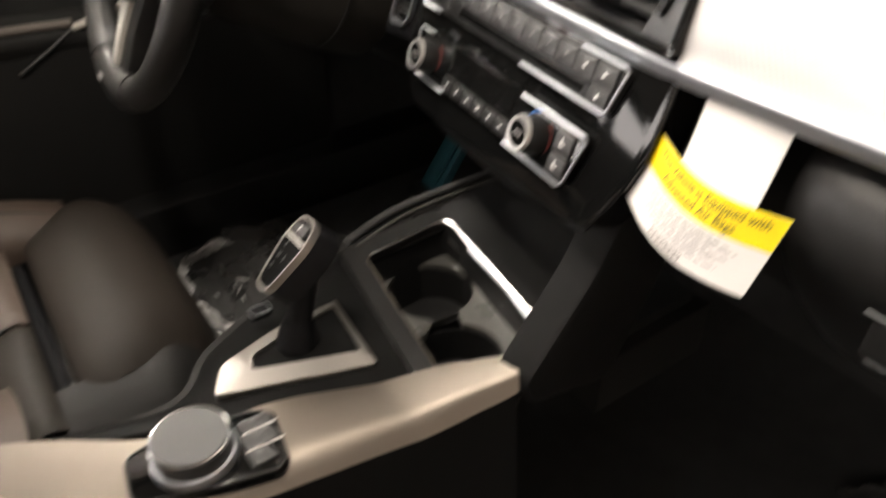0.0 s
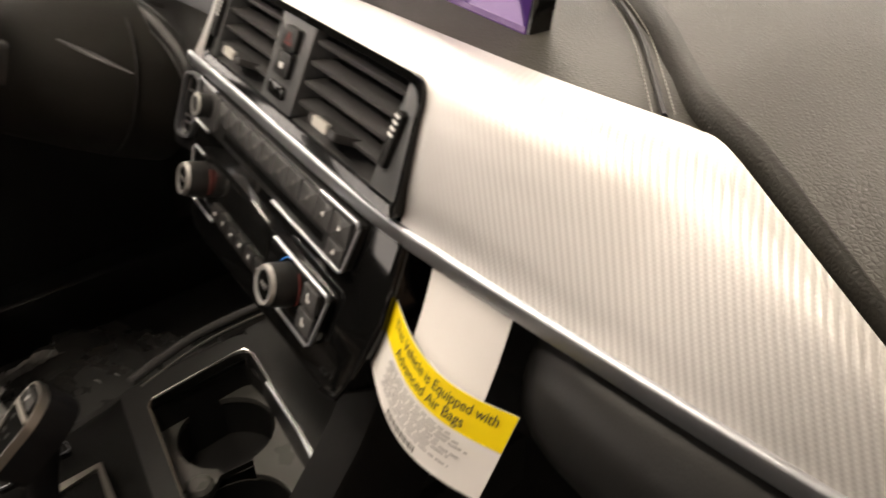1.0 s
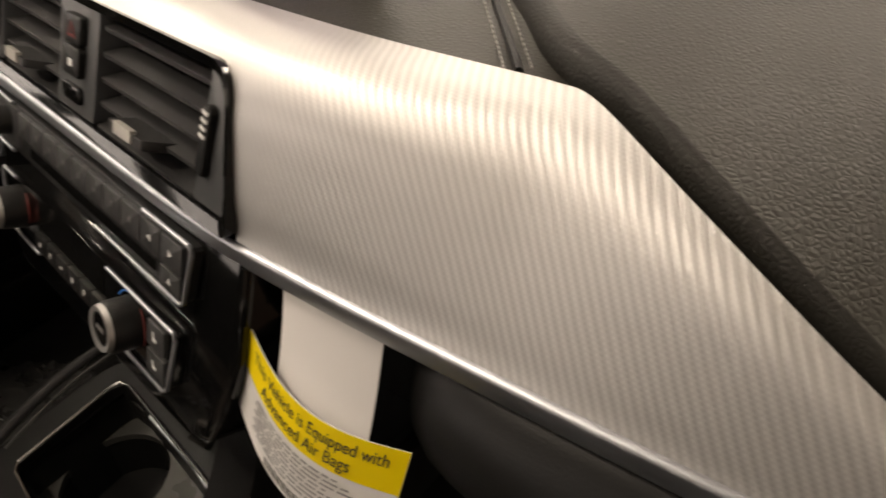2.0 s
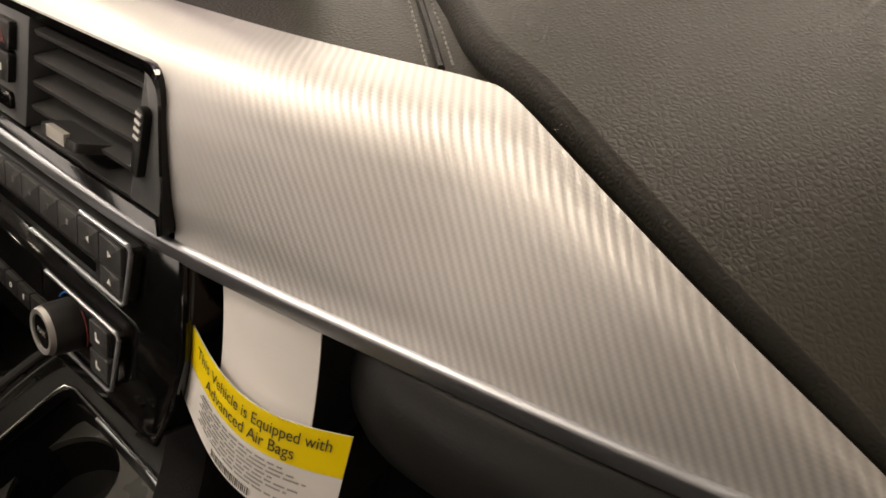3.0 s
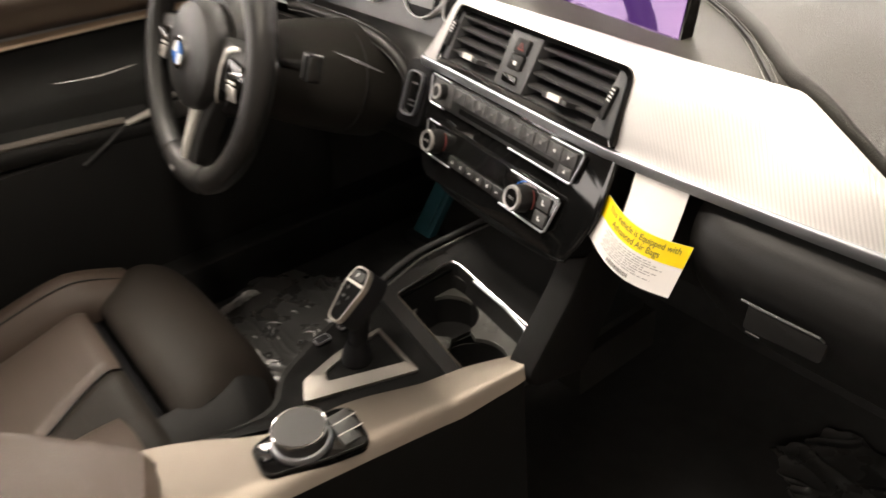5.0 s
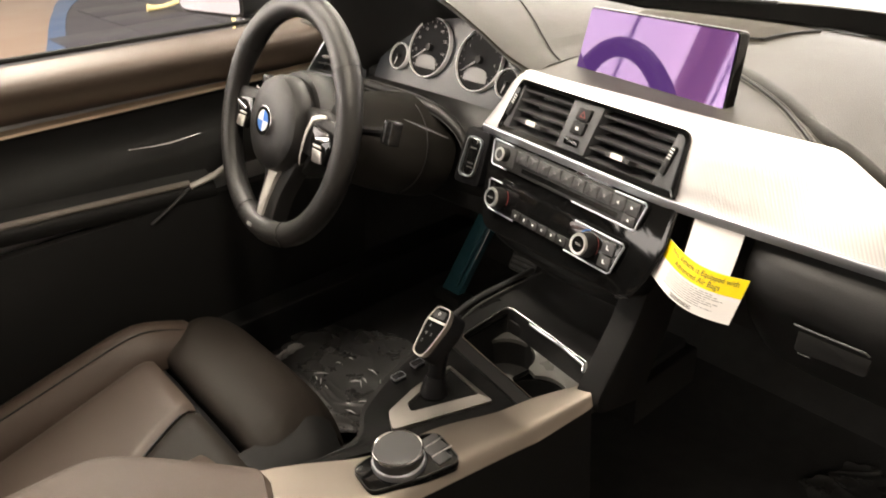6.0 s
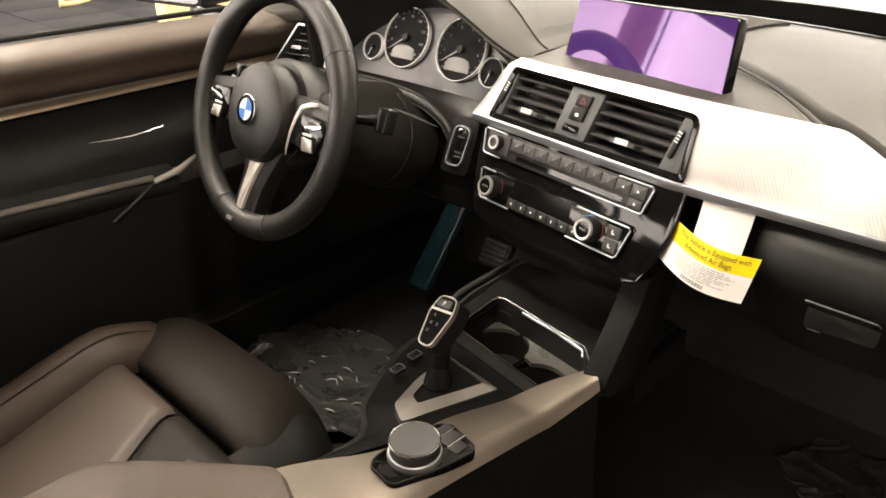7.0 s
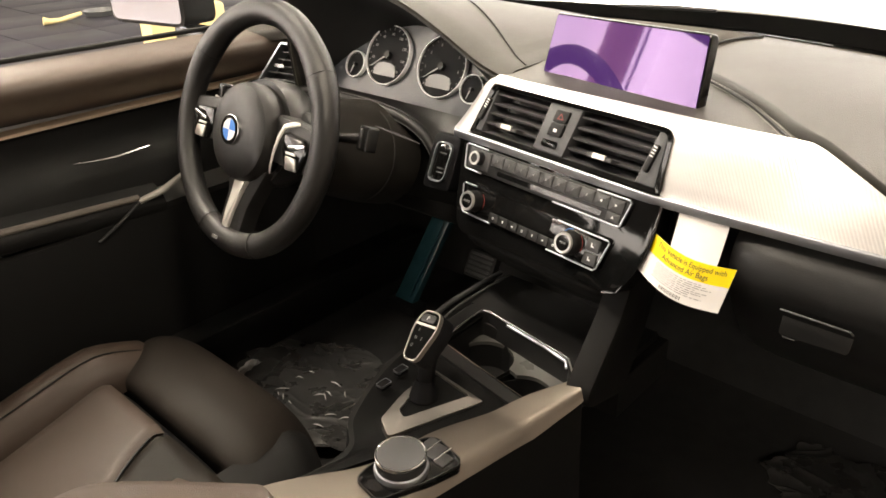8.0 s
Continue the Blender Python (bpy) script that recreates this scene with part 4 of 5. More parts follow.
part("selector_plate", sheet(plate, 70, 16, 0.004), CONSOLE_BLACK, console, "matt black plate round the gear selector")
part("left_wall", sheet(lambda s, t: V3(*(curve([(x, y, 0) for x, y in LEFT], s).xy), 0) + V3(-0.05 * t, 0, (ZC - 0.038) * (1 - t) + 0.27 * t), 40, 8, 0.006), DOOR_BLACK, console)
# cup holder well
cup_o = rounded(CUP, [0.018, 0.006, 0.006, 0.004, 0.004], 5)


def well(bm, outline, z0, z1):
    k = len(outline)
    a = [bm.verts.new((x, y, z0)) for x, y in outline]
    b = [bm.verts.new((x, y, z1)) for x, y in shrink(outline, 0.004)]
    for i in range(k):
        bm.faces.new((a[i], a[(i + 1) % k], b[(i + 1) % k], b[i]))
    bm.faces.new(b)
    return bm


part("cup_well", well(bmesh.new(), cup_o, ZC - 0.001, ZC - 0.085), PLASTIC, console)


NECK = (-0.001, -0.026)


def holed(outline, cx, cy, r, z0, z1):
    """A plate with one round hole; the outline is convex round the hole's middle."""
    n, outer, inner = 48, [], []
    for j in range(n):
        a = 2 * math.pi * j / n
        d, best = Vector((math.cos(a), math.sin(a))), 1.0
        for p, q in zip(outline, outline[1:] + outline[:1]):
            e = Vector(q) - Vector(p)
            den = d.x * e.y - d.y * e.x
            if abs(den) > 1e-9:
                w = Vector(p) - Vector((cx, cy))
                k, f = (w.x * e.y - w.y * e.x) / den, (w.x * d.y - w.y * d.x) / den
                if k > 0 and -1e-6 <= f <= 1 + 1e-6:
                    best = min(best, k)
        outer.append((cx + d.x * best, cy + d.y * best))
        hit = (cx + d.x * best, cy + d.y * best)
        g = best if abs(hit[0] - NECK[0]) < 0.008 and abs(hit[1] - NECK[1]) < 0.017 else min(r, best * 0.97)
        inner.append((cx + d.x * g, cy + d.y * g))
    return frame_ring(outer, inner, z0, z1)


SPLIT = [(0.004, 0.0225), (-0.006, -0.073)]
HALVES = [([CUP[0], CUP[1], SPLIT[1], SPLIT[0]], -0.043, -0.014), ([SPLIT[0], SPLIT[1], CUP[2], CUP[3], CUP[4]], 0.044, -0.046)]
for half, cx, cy in HALVES:
    part("cup_shelf", holed(half, cx, cy, 0.041, ZC - 0.044, ZC - 0.038), CUP_GREY, console, "satin grey cup holder insert")
    part("cup_ring", lathe([(0.0425, -0.084), (0.0425, -0.046), (0.0415, -0.046), (0.0395, -0.08), (0.0, -0.08)], Matrix.Translation((cx, cy, ZC)), 40), PLASTIC, console)
part("cup_stop", lathe([(0.011, -0.042), (0.011, -0.034), (0.008, -0.031), (0.0, -0.031)], Matrix.Translation((0.0, -0.058, ZC)), 24), CUP_GREY, console)
part("well_chrome", tube([(-0.079, -0.056, ZC), (-0.0855, 0.022, ZC + 0.001), (-0.083, 0.031, ZC + 0.002), (-0.072, 0.0335, ZC + 0.002), (0.076, 0.010, ZC + 0.002)], 0.0014, 8), CHROME, console)
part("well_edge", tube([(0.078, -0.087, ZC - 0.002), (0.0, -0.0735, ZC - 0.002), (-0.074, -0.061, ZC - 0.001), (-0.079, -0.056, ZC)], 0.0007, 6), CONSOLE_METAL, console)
part("well_lid_rail", tube([(-0.035, 0.026, ZC - 0.002), (0.03, 0.018, ZC - 0.002), (0.074, 0.008, ZC - 0.003), (0.080, 0.0, ZC - 0.006)], 0.0022, 8), LIP, console)
part("well_trim_right", tube([(0.076, 0.010, ZC + 0.002), (0.090, -0.006, ZC + 0.006), (0.110, -0.032, ZC + 0.018)], 0.0013, 8), SATIN, console)
part("rim", frame_ring([tuple(Vector(p) + (Vector(p) - Vector((0.005, -0.02))).normalized() * 0.03) for p in cup_o], cup_o, ZC - 0.02, ZC - 0.004), PLASTIC, console)
part("front_rail", tube([curve([(-0.118, -0.06, ZC - 0.006), (-0.130, -0.02, ZC - 0.004), (-0.137, 0.02, ZC - 0.003), (-0.138, 0.085, ZC - 0.003), (-0.136, 0.14, ZC - 0.002)], i / 16) for i in range(17)], 0.0042, 10), SLAT, console, "satin grey rounded rail")
part("bin_edge", tube([curve([(-0.104, -0.055, ZC - 0.004), (-0.116, -0.015, ZC - 0.003), (-0.122, 0.02, ZC - 0.002), (-0.122, 0.085, ZC - 0.001), (-0.119, 0.14, ZC)], i / 16) for i in range(17)], 0.0013, 8), CUP_GREY, console)
part("front_plate", slab([(-0.118, 0.048), (0.0, 0.034), (0.108, 0.012), (0.128, 0.05), (0.128, 0.15), (-0.13, 0.15)], 0.545, 0.5655), PLASTIC, console)
part("bin_floor", box(-0.14, 0.03, 0.50, 0.14, 0.16, 0.555, FLAT, 0.004), PAD_DARK, console)

# gear selector
sel = thing("gear_selector", "black gear lever with chrome edging in a silver gaiter frame", "gear lever", (-0.015, -0.165, ZC))
TRI = rounded([(0.043, -0.120), (0.001, -0.238), (-0.0275, -0.222), (-0.042, -0.17), (-0.045, -0.111)], [0.003, 0.006, 0.006, 0.01, 0.003], 4)
TRI_IN = rounded([(0.0245, -0.1245), (-0.0066, -0.2045), (-0.0215, -0.198), (-0.0305, -0.165), (-0.0385, -0.1155)], [0.003, 0.005, 0.005, 0.008, 0.003], 4)
part("silver_frame", frame_ring(TRI, TRI_IN, ZC - 0.02, ZC - 0.0048, FLAT, None, ZC - 0.0030), FRAME_METAL, sel, "satin silver V-shaped frame")
part("gaiter_plate", slab(TRI_IN, ZC - 0.02, ZC - 0.0062), CONSOLE_BLACK, sel)
STEM = [(-0.018, -0.160, ZC - 0.006), (-0.018, -0.152, 0.60), (-0.02, -0.147, 0.618), (-0.0205, -0.146, 0.630), (-0.0205, -0.146, 0.638)]
part("boot", tube([(-0.018, -0.160, ZC - 0.006), (-0.018, -0.158, ZC + 0.008), (-0.018, -0.156, ZC + 0.018)], [0.0175, 0.0145, 0.0108], 16), DIAL, sel)
part("stem", tube([curve(STEM, i / 10) for i in range(11)], [0.0108, 0.0106, 0.0104, 0.0106, 0.0112, 0.0120, 0.0128, 0.0135, 0.0138, 0.013, 0.009], 16, up=(1, 0, 0)), DIAL, sel)
HEAD = Matrix.Translation((-0.020, -0.152, 0.647)) @ pose(0, 0, 0, 40, -10, -4)
head_o = rounded([(-0.011, -0.032), (0.012, -0.032), (0.0205, 0.012), (0.015, 0.032), (-0.013, 0.032), (-0.0195, 0.010)], 0.009, 5)
hd = part("head", slab(head_o, -0.020, 0.006, HEAD, 0.006), DIAL, sel)
part("head_edge", frame_ring(head_o, shrink(head_o, 0.0016), 0.001, 0.0072, HEAD), FRAME_METAL, hd)
part("head_face", slab(shrink(head_o, 0.0025), 0.0, 0.0068, HEAD), HEAD_BLACK, hd)
part("park_key", slab(rounded(rect(-0.0115, 0.0165, 0.0115, 0.0265), 0.003), 0.0068, 0.0085, HEAD, 0.0008), GREY_PLASTIC, hd)
part("key_bar", slab(rect(-0.0165, 0.0118, 0.0172, 0.0146), 0.0068, 0.0078, HEAD), SILVER, hd)
letters("P", 0.007, HEAD @ Matrix.Translation((0, 0.0215, 0.0087)), hd, WHITE_MARK, "park_letter")
for k, (a, b) in enumerate(((-0.006, 0.006), (-0.006, -0.004), (-0.006, -0.014), (0.004, -0.004))):
    letters("RNDS"[k], 0.0055, HEAD @ Matrix.Translation((a, b, 0.007)), hd, DIAL_GREY, "gear_letter")
for (a, b) in ((-0.084, -0.133), (-0.079, -0.168)):
    kb = part("side_button", slab(rounded(rect(a - 0.006, b - 0.009, a + 0.006, b + 0.009), 0.003), ZC - 0.016, ZC - 0.0098, FLAT, 0.001), DIAL, console)
    part("button_mark", frame_ring(rounded(rect(a - 0.006, b - 0.009, a + 0.006, b + 0.009), 0.003), shrink(rounded(rect(a - 0.006, b - 0.009, a + 0.006, b + 0.009), 0.003), 0.0006), ZC - 0.012, ZC - 0.0094), LIP, kb)

# rotary controller
idr = thing("rotary_controller", "round touch controller knob with a chrome rim", "controller", (0.056, -0.27, ZC))
IM = Matrix.Translation((0.056, -0.27, ZC)) @ pose(0, 0, 0, 0, 0, 0)
plate_o = rounded([(-0.026, -0.042), (0.014, -0.048), (0.034, 0.005), (0.043, 0.043), (0.037, 0.052), (-0.004, 0.060), (-0.016, 0.05), (-0.030, -0.02)], [0.008, 0.010, 0.01, 0.004, 0.004, 0.006, 0.008, 0.01], 4)
part("base_plate", slab(plate_o, -0.006, 0.004, IM, 0.002), GLOSS, idr)
part("base_edge", frame_ring(plate_o, shrink(plate_o, 0.0012), -0.002, 0.0046, IM), PLASTIC, idr)
kb = part("knob", lathe([(0.0272, 0.002), (0.0268, 0.008), (0.0262, 0.015), (0.0272, 0.0215), (0.0268, 0.0245), (0.0, 0.0245)], IM, 56), GREY_PLASTIC, idr)
part("knob_collar", lathe([(0.0288, 0.003), (0.0294, 0.0065), (0.0284, 0.0105), (0.0266, 0.0115)], IM, 56), LIP, kb)
part("knob_rim", lathe([(0.0273, 0.0222), (0.0272, 0.0250), (0.0262, 0.0257), (0.0252, 0.0250)], IM, 56), CHROME, kb)
part("knob_top", lathe([(0.0254, 0.0244), (0.0248, 0.0252), (0.0, 0.0252)], IM, 56), SLAT, kb, "dark grey touch surface")
for a, b, c, d in ((0.004, 0.030, 0.018, 0.054), (0.0195, 0.028, 0.033, 0.046), (-0.009, 0.032, 0.0028, 0.056)):
    part("menu_button", slab(rounded(rect(a, b, c, d), 0.002), 0.003, 0.0062, IM, 0.001), GREY_PLASTIC, idr)
for a, b in (((0.0188, 0.029), (0.0205, 0.056)), ((0.0034, 0.032), (0.0036, 0.058))):
    part("button_divider", tube([IM @ V3(*a, 0.006), IM @ V3(*b, 0.006)], 0.0008, 6), CHROME, idr)
# armrest
arm = thing("armrest", "dark leather centre armrest with a rounded front", "armrest", (-0.07, -0.55, 0.45))
part("cushion", slab(rounded([(0.068, -0.80), (0.090, -0.424), (-0.006, -0.388), (-0.045, -0.418), (-0.107, -0.468), (-0.150, -0.512), (-0.154, -0.80)], [0.01, 0.02, 0.014, 0.03, 0.03, 0.03, 0.01], 6), 0.50, 0.612, FLAT, 0.018), SEAT_LEATHER, arm)
part("seam", tube([(0.0885, -0.44, 0.588), (0.084, -0.424, 0.588), (-0.002, -0.3905, 0.588), (-0.014, -0.394, 0.588), (-0.045, -0.4185, 0.588), (-0.107, -0.4685, 0.588), (-0.146, -0.508, 0.588)], 0.0016, 6), PAD_DARK, arm)

# ---- steering wheel ----
WHL = basis((-0.371, -0.121, 0.821), 20, -1.7)
wheel = thing("steering_wheel", "black leather three-spoke steering wheel with silver inserts", "steering wheel", tuple(WHL @ V3(0, 0, -0.1)))
RW = 0.160


def rim(bm, a0, a1, n, grip=1.0):
    rings = []
    for i in range(n + 1):
        a = a0 + (a1 - a0) * i / n
        swell = 1 + 0.12 * (math.exp(-((a - radians(35)) / 0.22) ** 2) + math.exp(-((a - radians(145)) / 0.22) ** 2))
        ring = []
        for j in range(16):
            q = 2 * math.pi * j / 16
            ring.append(bm.verts.new(WHL @ V3((RW + 0.0178 * swell * math.cos(q)) * math.cos(a), (RW + 0.0178 * swell * math.cos(q)) * math.sin(a), 0.0165 * swell * math.sin(q))))
        rings.append(ring)
    full = abs(a1 - a0 - 2 * math.pi) < 1e-6
    if full:
        rings[-1] = rings[0]
    for a, b in zip(rings, rings[1:]):
        for j in range(16):
            bm.faces.new((a[j], a[(j + 1) % 16], b[(j + 1) % 16], b[j]))
    return bm


rm = bmesh.new()
rim(rm, 0, 2 * math.pi, 96)
bmesh.ops.delete(rm, geom=[v for v in rm.verts if not v.link_faces], context="VERTS")
part("rim", rm, WHEEL_LEATHER, wheel, "black leather rim")
for a in (35, 145, 248, 292):
    part("rim_seam", tube([WHL @ V3((RW + 0.0198 * math.cos(q)) * math.cos(radians(a)), (RW + 0.0198 * math.cos(q)) * math.sin(radians(a)), 0.0181 * math.sin(q)) for q in [2 * math.pi * j / 16 for j in range(16)]], 0.0008, 5, True), PAD_DARK, wheel)
part("hub", lathe([(0.066, -0.030), (0.0665, 0.002), (0.0658, 0.010), (0.0625, 0.0175), (0.054, 0.0225), (0.030, 0.0258), (0.0, 0.0268)], WHL @ Matrix.Translation((-0.002, -0.004, 0)) @ Matrix.Diagonal((1.0, 1.02, 1, 1)), 56), WHEEL_LEATHER, wheel, "black padded hub")
part("hub_seam", lathe([(0.0672, -0.011), (0.0672, -0.009), (0.060, -0.009), (0.060, -0.011)], WHL @ Matrix.Translation((-0.002, -0.004, 0)), 56), PAD_DARK, wheel)
part("hub_back", lathe([(0.060, -0.075), (0.074, -0.055), (0.076, -0.022), (0.073, -0.0125), (0.0, -0.0125)], WHL @ Matrix.Translation((0.002, -0.002, 0)), 56), WHEEL_LEATHER, wheel)
EMB = WHL @ Matrix.Translation((-0.003, -0.003, 0.0042))
em = part("emblem", lathe([(0.0205, 0.022), (0.0205, 0.0262), (0.0185, 0.0268), (0.0, 0.0268)], EMB, 36), CHROME, wheel, "round blue and white quartered badge")
for k in range(4):
    a0 = k * math.pi / 2
    wedge = [(0, 0)] + [(0.0145 * math.cos(a0 + math.pi / 2 * j / 8), 0.0145 * math.sin(a0 + math.pi / 2 * j / 8)) for j in range(9)]
    part("badge_quarter", slab(wedge, 0.0268, 0.0272, EMB), BLUE_MARK if k % 2 == 0 else WHITE_MARK, em)
part("badge_ring", frame_ring([(0.0198 * math.cos(2 * math.pi * j / 36), 0.0198 * math.sin(2 * math.pi * j / 36)) for j in range(36)], [(0.0148 * math.cos(2 * math.pi * j / 36), 0.0148 * math.sin(2 * math.pi * j / 36)) for j in range(36)], 0.0265, 0.0271, EMB), GLOSS, em)
for sg in (-1, 1):
    part("side_spoke", slab(rounded([(sg * 0.05, -0.03), (sg * 0.146, -0.034), (sg * 0.150, 0.024), (sg * 0.055, 0.034)], 0.01), -0.028, 0.002, WHL, 0.006), WHEEL_LEATHER, wheel)
    sp = part("key_pad", slab(rounded([(sg * 0.086, 0.016), (sg * 0.130, 0.012), (sg * 0.139, -0.002), (sg * 0.126, -0.034), (sg * 0.098, -0.034), (sg * 0.083, -0.010)], 0.007), 0.0, 0.008, WHL, 0.005), GLOSS, wheel)
    part("pad_key", slab(rounded([(sg * 0.100, -0.001), (sg * 0.132, 0.006), (sg * 0.134, 0.003), (sg * 0.113, -0.006), (sg * 0.101, -0.006)], 0.002), 0.0070, 0.0096, WHL, 0.0006), CHROME, sp)
    part("key_bar", slab(rounded([(sg * 0.098, -0.009), (sg * 0.116, -0.0085), (sg * 0.118, -0.0118), (sg * 0.099, -0.0125)], 0.001), 0.0070, 0.0100, WHL, 0.0006), SILVER, sp)
    part("pad_key", slab(rounded([(sg * 0.098, -0.014), (sg * 0.120, -0.015), (sg * 0.124, -0.031), (sg * 0.102, -0.032)], 0.002), 0.0070, 0.0100, WHL, 0.001), FRAME_METAL, sp)
    drop = 0.0 if sg > 0 else -0.016
    edge = [(0.114, 0.029, 0.006), (0.104, 0.027, 0.008), (0.088, 0.021, 0.009), (0.078, 0.004, 0.009), (0.071, -0.016, 0.008), (0.0665, -0.036, 0.006), (0.062, -0.046, 0.002)]
    part("spoke_edge", tube([WHL @ V3(sg * a, b, c + drop) for a, b, c in edge], [0.0022, 0.0036, 0.0036, 0.003, 0.0026, 0.0022, 0.0014], 10, flat=0.5, up=tuple(WHL.to_3x3() @ V3(0, 0, 1))), SILVER, wheel, "satin silver spoke edging")
SPOKE = rounded([(-0.048, -0.045), (-0.030, -0.090), (-0.044, -0.152), (0.010, -0.154), (0.022, -0.105), (0.055, -0.045)], 0.01)
part("lower_spoke", slab(SPOKE, -0.024, 0.001, WHL, 0.006), WHEEL_LEATHER, wheel, "black lower spoke")
part("spoke_insert", slab(rounded([(-0.010, -0.064), (0.021, -0.066), (0.009, -0.088), (-0.004, -0.118), (-0.012, -0.146), (-0.027, -0.148), (-0.022, -0.116), (-0.014, -0.086)], 0.004), -0.01, 0.006, WHL, 0.003), SILVER, wheel, "satin silver spoke insert")
part("rim_badge", slab(rounded(rect(-0.0065, -0.0025, 0.0065, 0.0025), 0.001), 0.0, 0.0015, WHL @ Matrix.Translation((-0.018, -0.158, 0.0168))), SATIN, wheel)
col = thing("steering_column", "black steering column shroud with stalks", "steering column", (-0.351, 0.05, 0.76))
part("shroud", tube([WHL @ V3(0, -0.012, w) for w in (-0.06, -0.09, -0.15, -0.20, -0.24)], [0.066, 0.078, 0.092, 0.10, 0.102], 32, flat=0.8), COLUMN, col)
part("shroud_seam", tube([WHL @ V3(0.101 * math.cos(a), -0.012 + 0.08 * math.sin(a), -0.185) for a in [radians(d) for d in range(-60, 70, 10)]], 0.0012, 6), PAD_DARK, col)
part("shroud_edge", tube([(-0.236, -0.012, 0.826), (-0.214, 0.006, 0.814), (-0.190, 0.026, 0.800)], [0.001, 0.0034, 0.0012], 8, flat=0.5), GREY_PLASTIC, col)
for sg in (-1, 1):
    part("stalk", tube([WHL @ V3(sg * 0.05, 0.008, -0.075), WHL @ V3(sg * 0.12, 0.020, -0.062), WHL @ V3(sg * (0.176 if sg > 0 else 0.148), 0.029, -0.048)], [0.006, 0.0065, 0.008], 10), STALK, col)
    part("stalk_head", slab(rounded(rect(-0.010, -0.016, 0.010, 0.016), 0.004), -0.010, 0.007, WHL @ Matrix.Translation((sg * (0.182 if sg > 0 else 0.150), 0.030, -0.047)), 0.003), STALK, col)
    part("stalk_ring", slab(rounded(rect(-0.0012, -0.0125, 0.0012, 0.0125), 0.0006), 0.0068, 0.0078, WHL @ Matrix.Translation((sg * (0.180 if sg > 0 else 0.148), 0.030, -0.047))), GREY_PLASTIC, col)
    part("shift_paddle", slab(rounded([(sg * 0.07, 0.012), (sg * 0.118, 0.018), (sg * 0.112, 0.042), (sg * 0.08, 0.044)], 0.006), -0.028, -0.022, WHL, 0.002), PLASTIC, wheel)

# ---- instruments ----
CLU = basis((-0.335, 0.165, 0.865), 25, 0)
clu = thing("instrument_cluster", "instrument cluster with four white-ringed round dials", "instrument cluster", tuple(CLU @ V3(0, -0.07, 0)))
part("face", slab(rounded([(-0.19, -0.07), (0.15, -0.07), (0.19, -0.02), (0.13, 0.04), (0.03, 0.07), (-0.07, 0.07), (-0.17, 0.04)], 0.02, 5), -0.03, -0.006, CLU), BINNACLE, clu)
for (u, v, r, big) in ((-0.058, 0.004, 0.047, 1), (0.060, 0.002, 0.047, 1), (-0.128, -0.020, 0.021, 0), (0.128, -0.022, 0.021, 0)):
    DM = CLU @ Matrix.Translation((u, v, 0))
    dl = part("dial", lathe([(r, -0.008), (r, -0.002), (0, -0.002)], DM, 48), DIAL, clu)
    part("dial_ring", lathe([(r + 0.0008, -0.006), (r + 0.0008, 0.0016), (r - 0.0004, 0.0016), (r - 0.0004, -0.002)], DM, 56), RING, dl, "white dial ring")
    a0, a1, n = (225, -45, 19) if big else (160, 20, 7)
    for k in range(n):
        a = radians(a0 + (a1 - a0) * k / (n - 1))
        part("tick", tube([DM @ V3(r * 0.86 * math.cos(a), r * 0.86 * math.sin(a), -0.0016), DM @ V3(r * 0.94 * math.cos(a), r * 0.94 * math.sin(a), -0.0016)], 0.0005, 4), GREY_INK, dl)
    if big:
        part("dial_display", slab(rounded([(-0.026, -0.033), (0.026, -0.033), (0.022, -0.016), (0.008, -0.012), (-0.008, -0.012), (-0.022, -0.016)], 0.003), -0.002, -0.0008, DM), DIAL_GREY, dl)
        nums = [20 * q for q in range(9)] if u < 0 else list(range(0, 8))
        for k, q in enumerate(nums):
            a = radians(225 - 270 * k / (len(nums) - 1))
            letters(str(q), 0.0062, DM @ Matrix.Translation((r * 0.72 * math.cos(a), r * 0.72 * math.sin(a), -0.0012)), dl, GREY_INK, "numeral")
    na = radians(214 if big else 250)
    part("needle", tube([DM @ V3(0, 0, 0.002), DM @ V3(r * 0.8 * math.cos(na), r * 0.8 * math.sin(na), 0.001)], [0.0012, 0.0005], 6), WHITE_MARK, dl)
    part("needle_hub", lathe([(r * 0.13, -0.002), (r * 0.12, 0.004), (0, 0.004)], DM, 20), PLASTIC, dl)

# cowl over the instruments
ARC = [(-0.556, 0.10, 0.80), (-0.552, 0.088, 0.90), (-0.525, 0.078, 0.962), (-0.475, 0.078, 0.992), (-0.42, 0.086, 1.002), (-0.355, 0.10, 0.989), (-0.292, 0.108, 0.971), (-0.224, 0.113, 0.938), (-0.165, 0.118, 0.905), (-0.122, 0.126, 0.886)]


def cowl(s, t):
    a = curve(ARC, s)
    b = V3(a.x * 1.02, 0.475, 0.900 + (a.z - 0.900) * 0.12 if a.z > 0.900 else 0.89)
    p = a.lerp(b, t)
    if t < 0.08:
        p.z -= 0.006 * (1 - t / 0.08) ** 2
    return p


part("cowl", sheet(cowl, 50, 14, 0.008), LEATHER, dash, "grained leather cowl over the instruments")
def on_cowl(x, y):
    """The cowl's surface over a place of the plan."""
    a = min((curve(ARC, i / 200) for i in range(201)), key=lambda p: abs(p.x - x))
    t = (y - a.y) / (0.475 - a.y)
    return V3(x, y, a.z + ((0.900 + (a.z - 0.900) * 0.12 if a.z > 0.900 else 0.89) - a.z) * t + 0.0005)


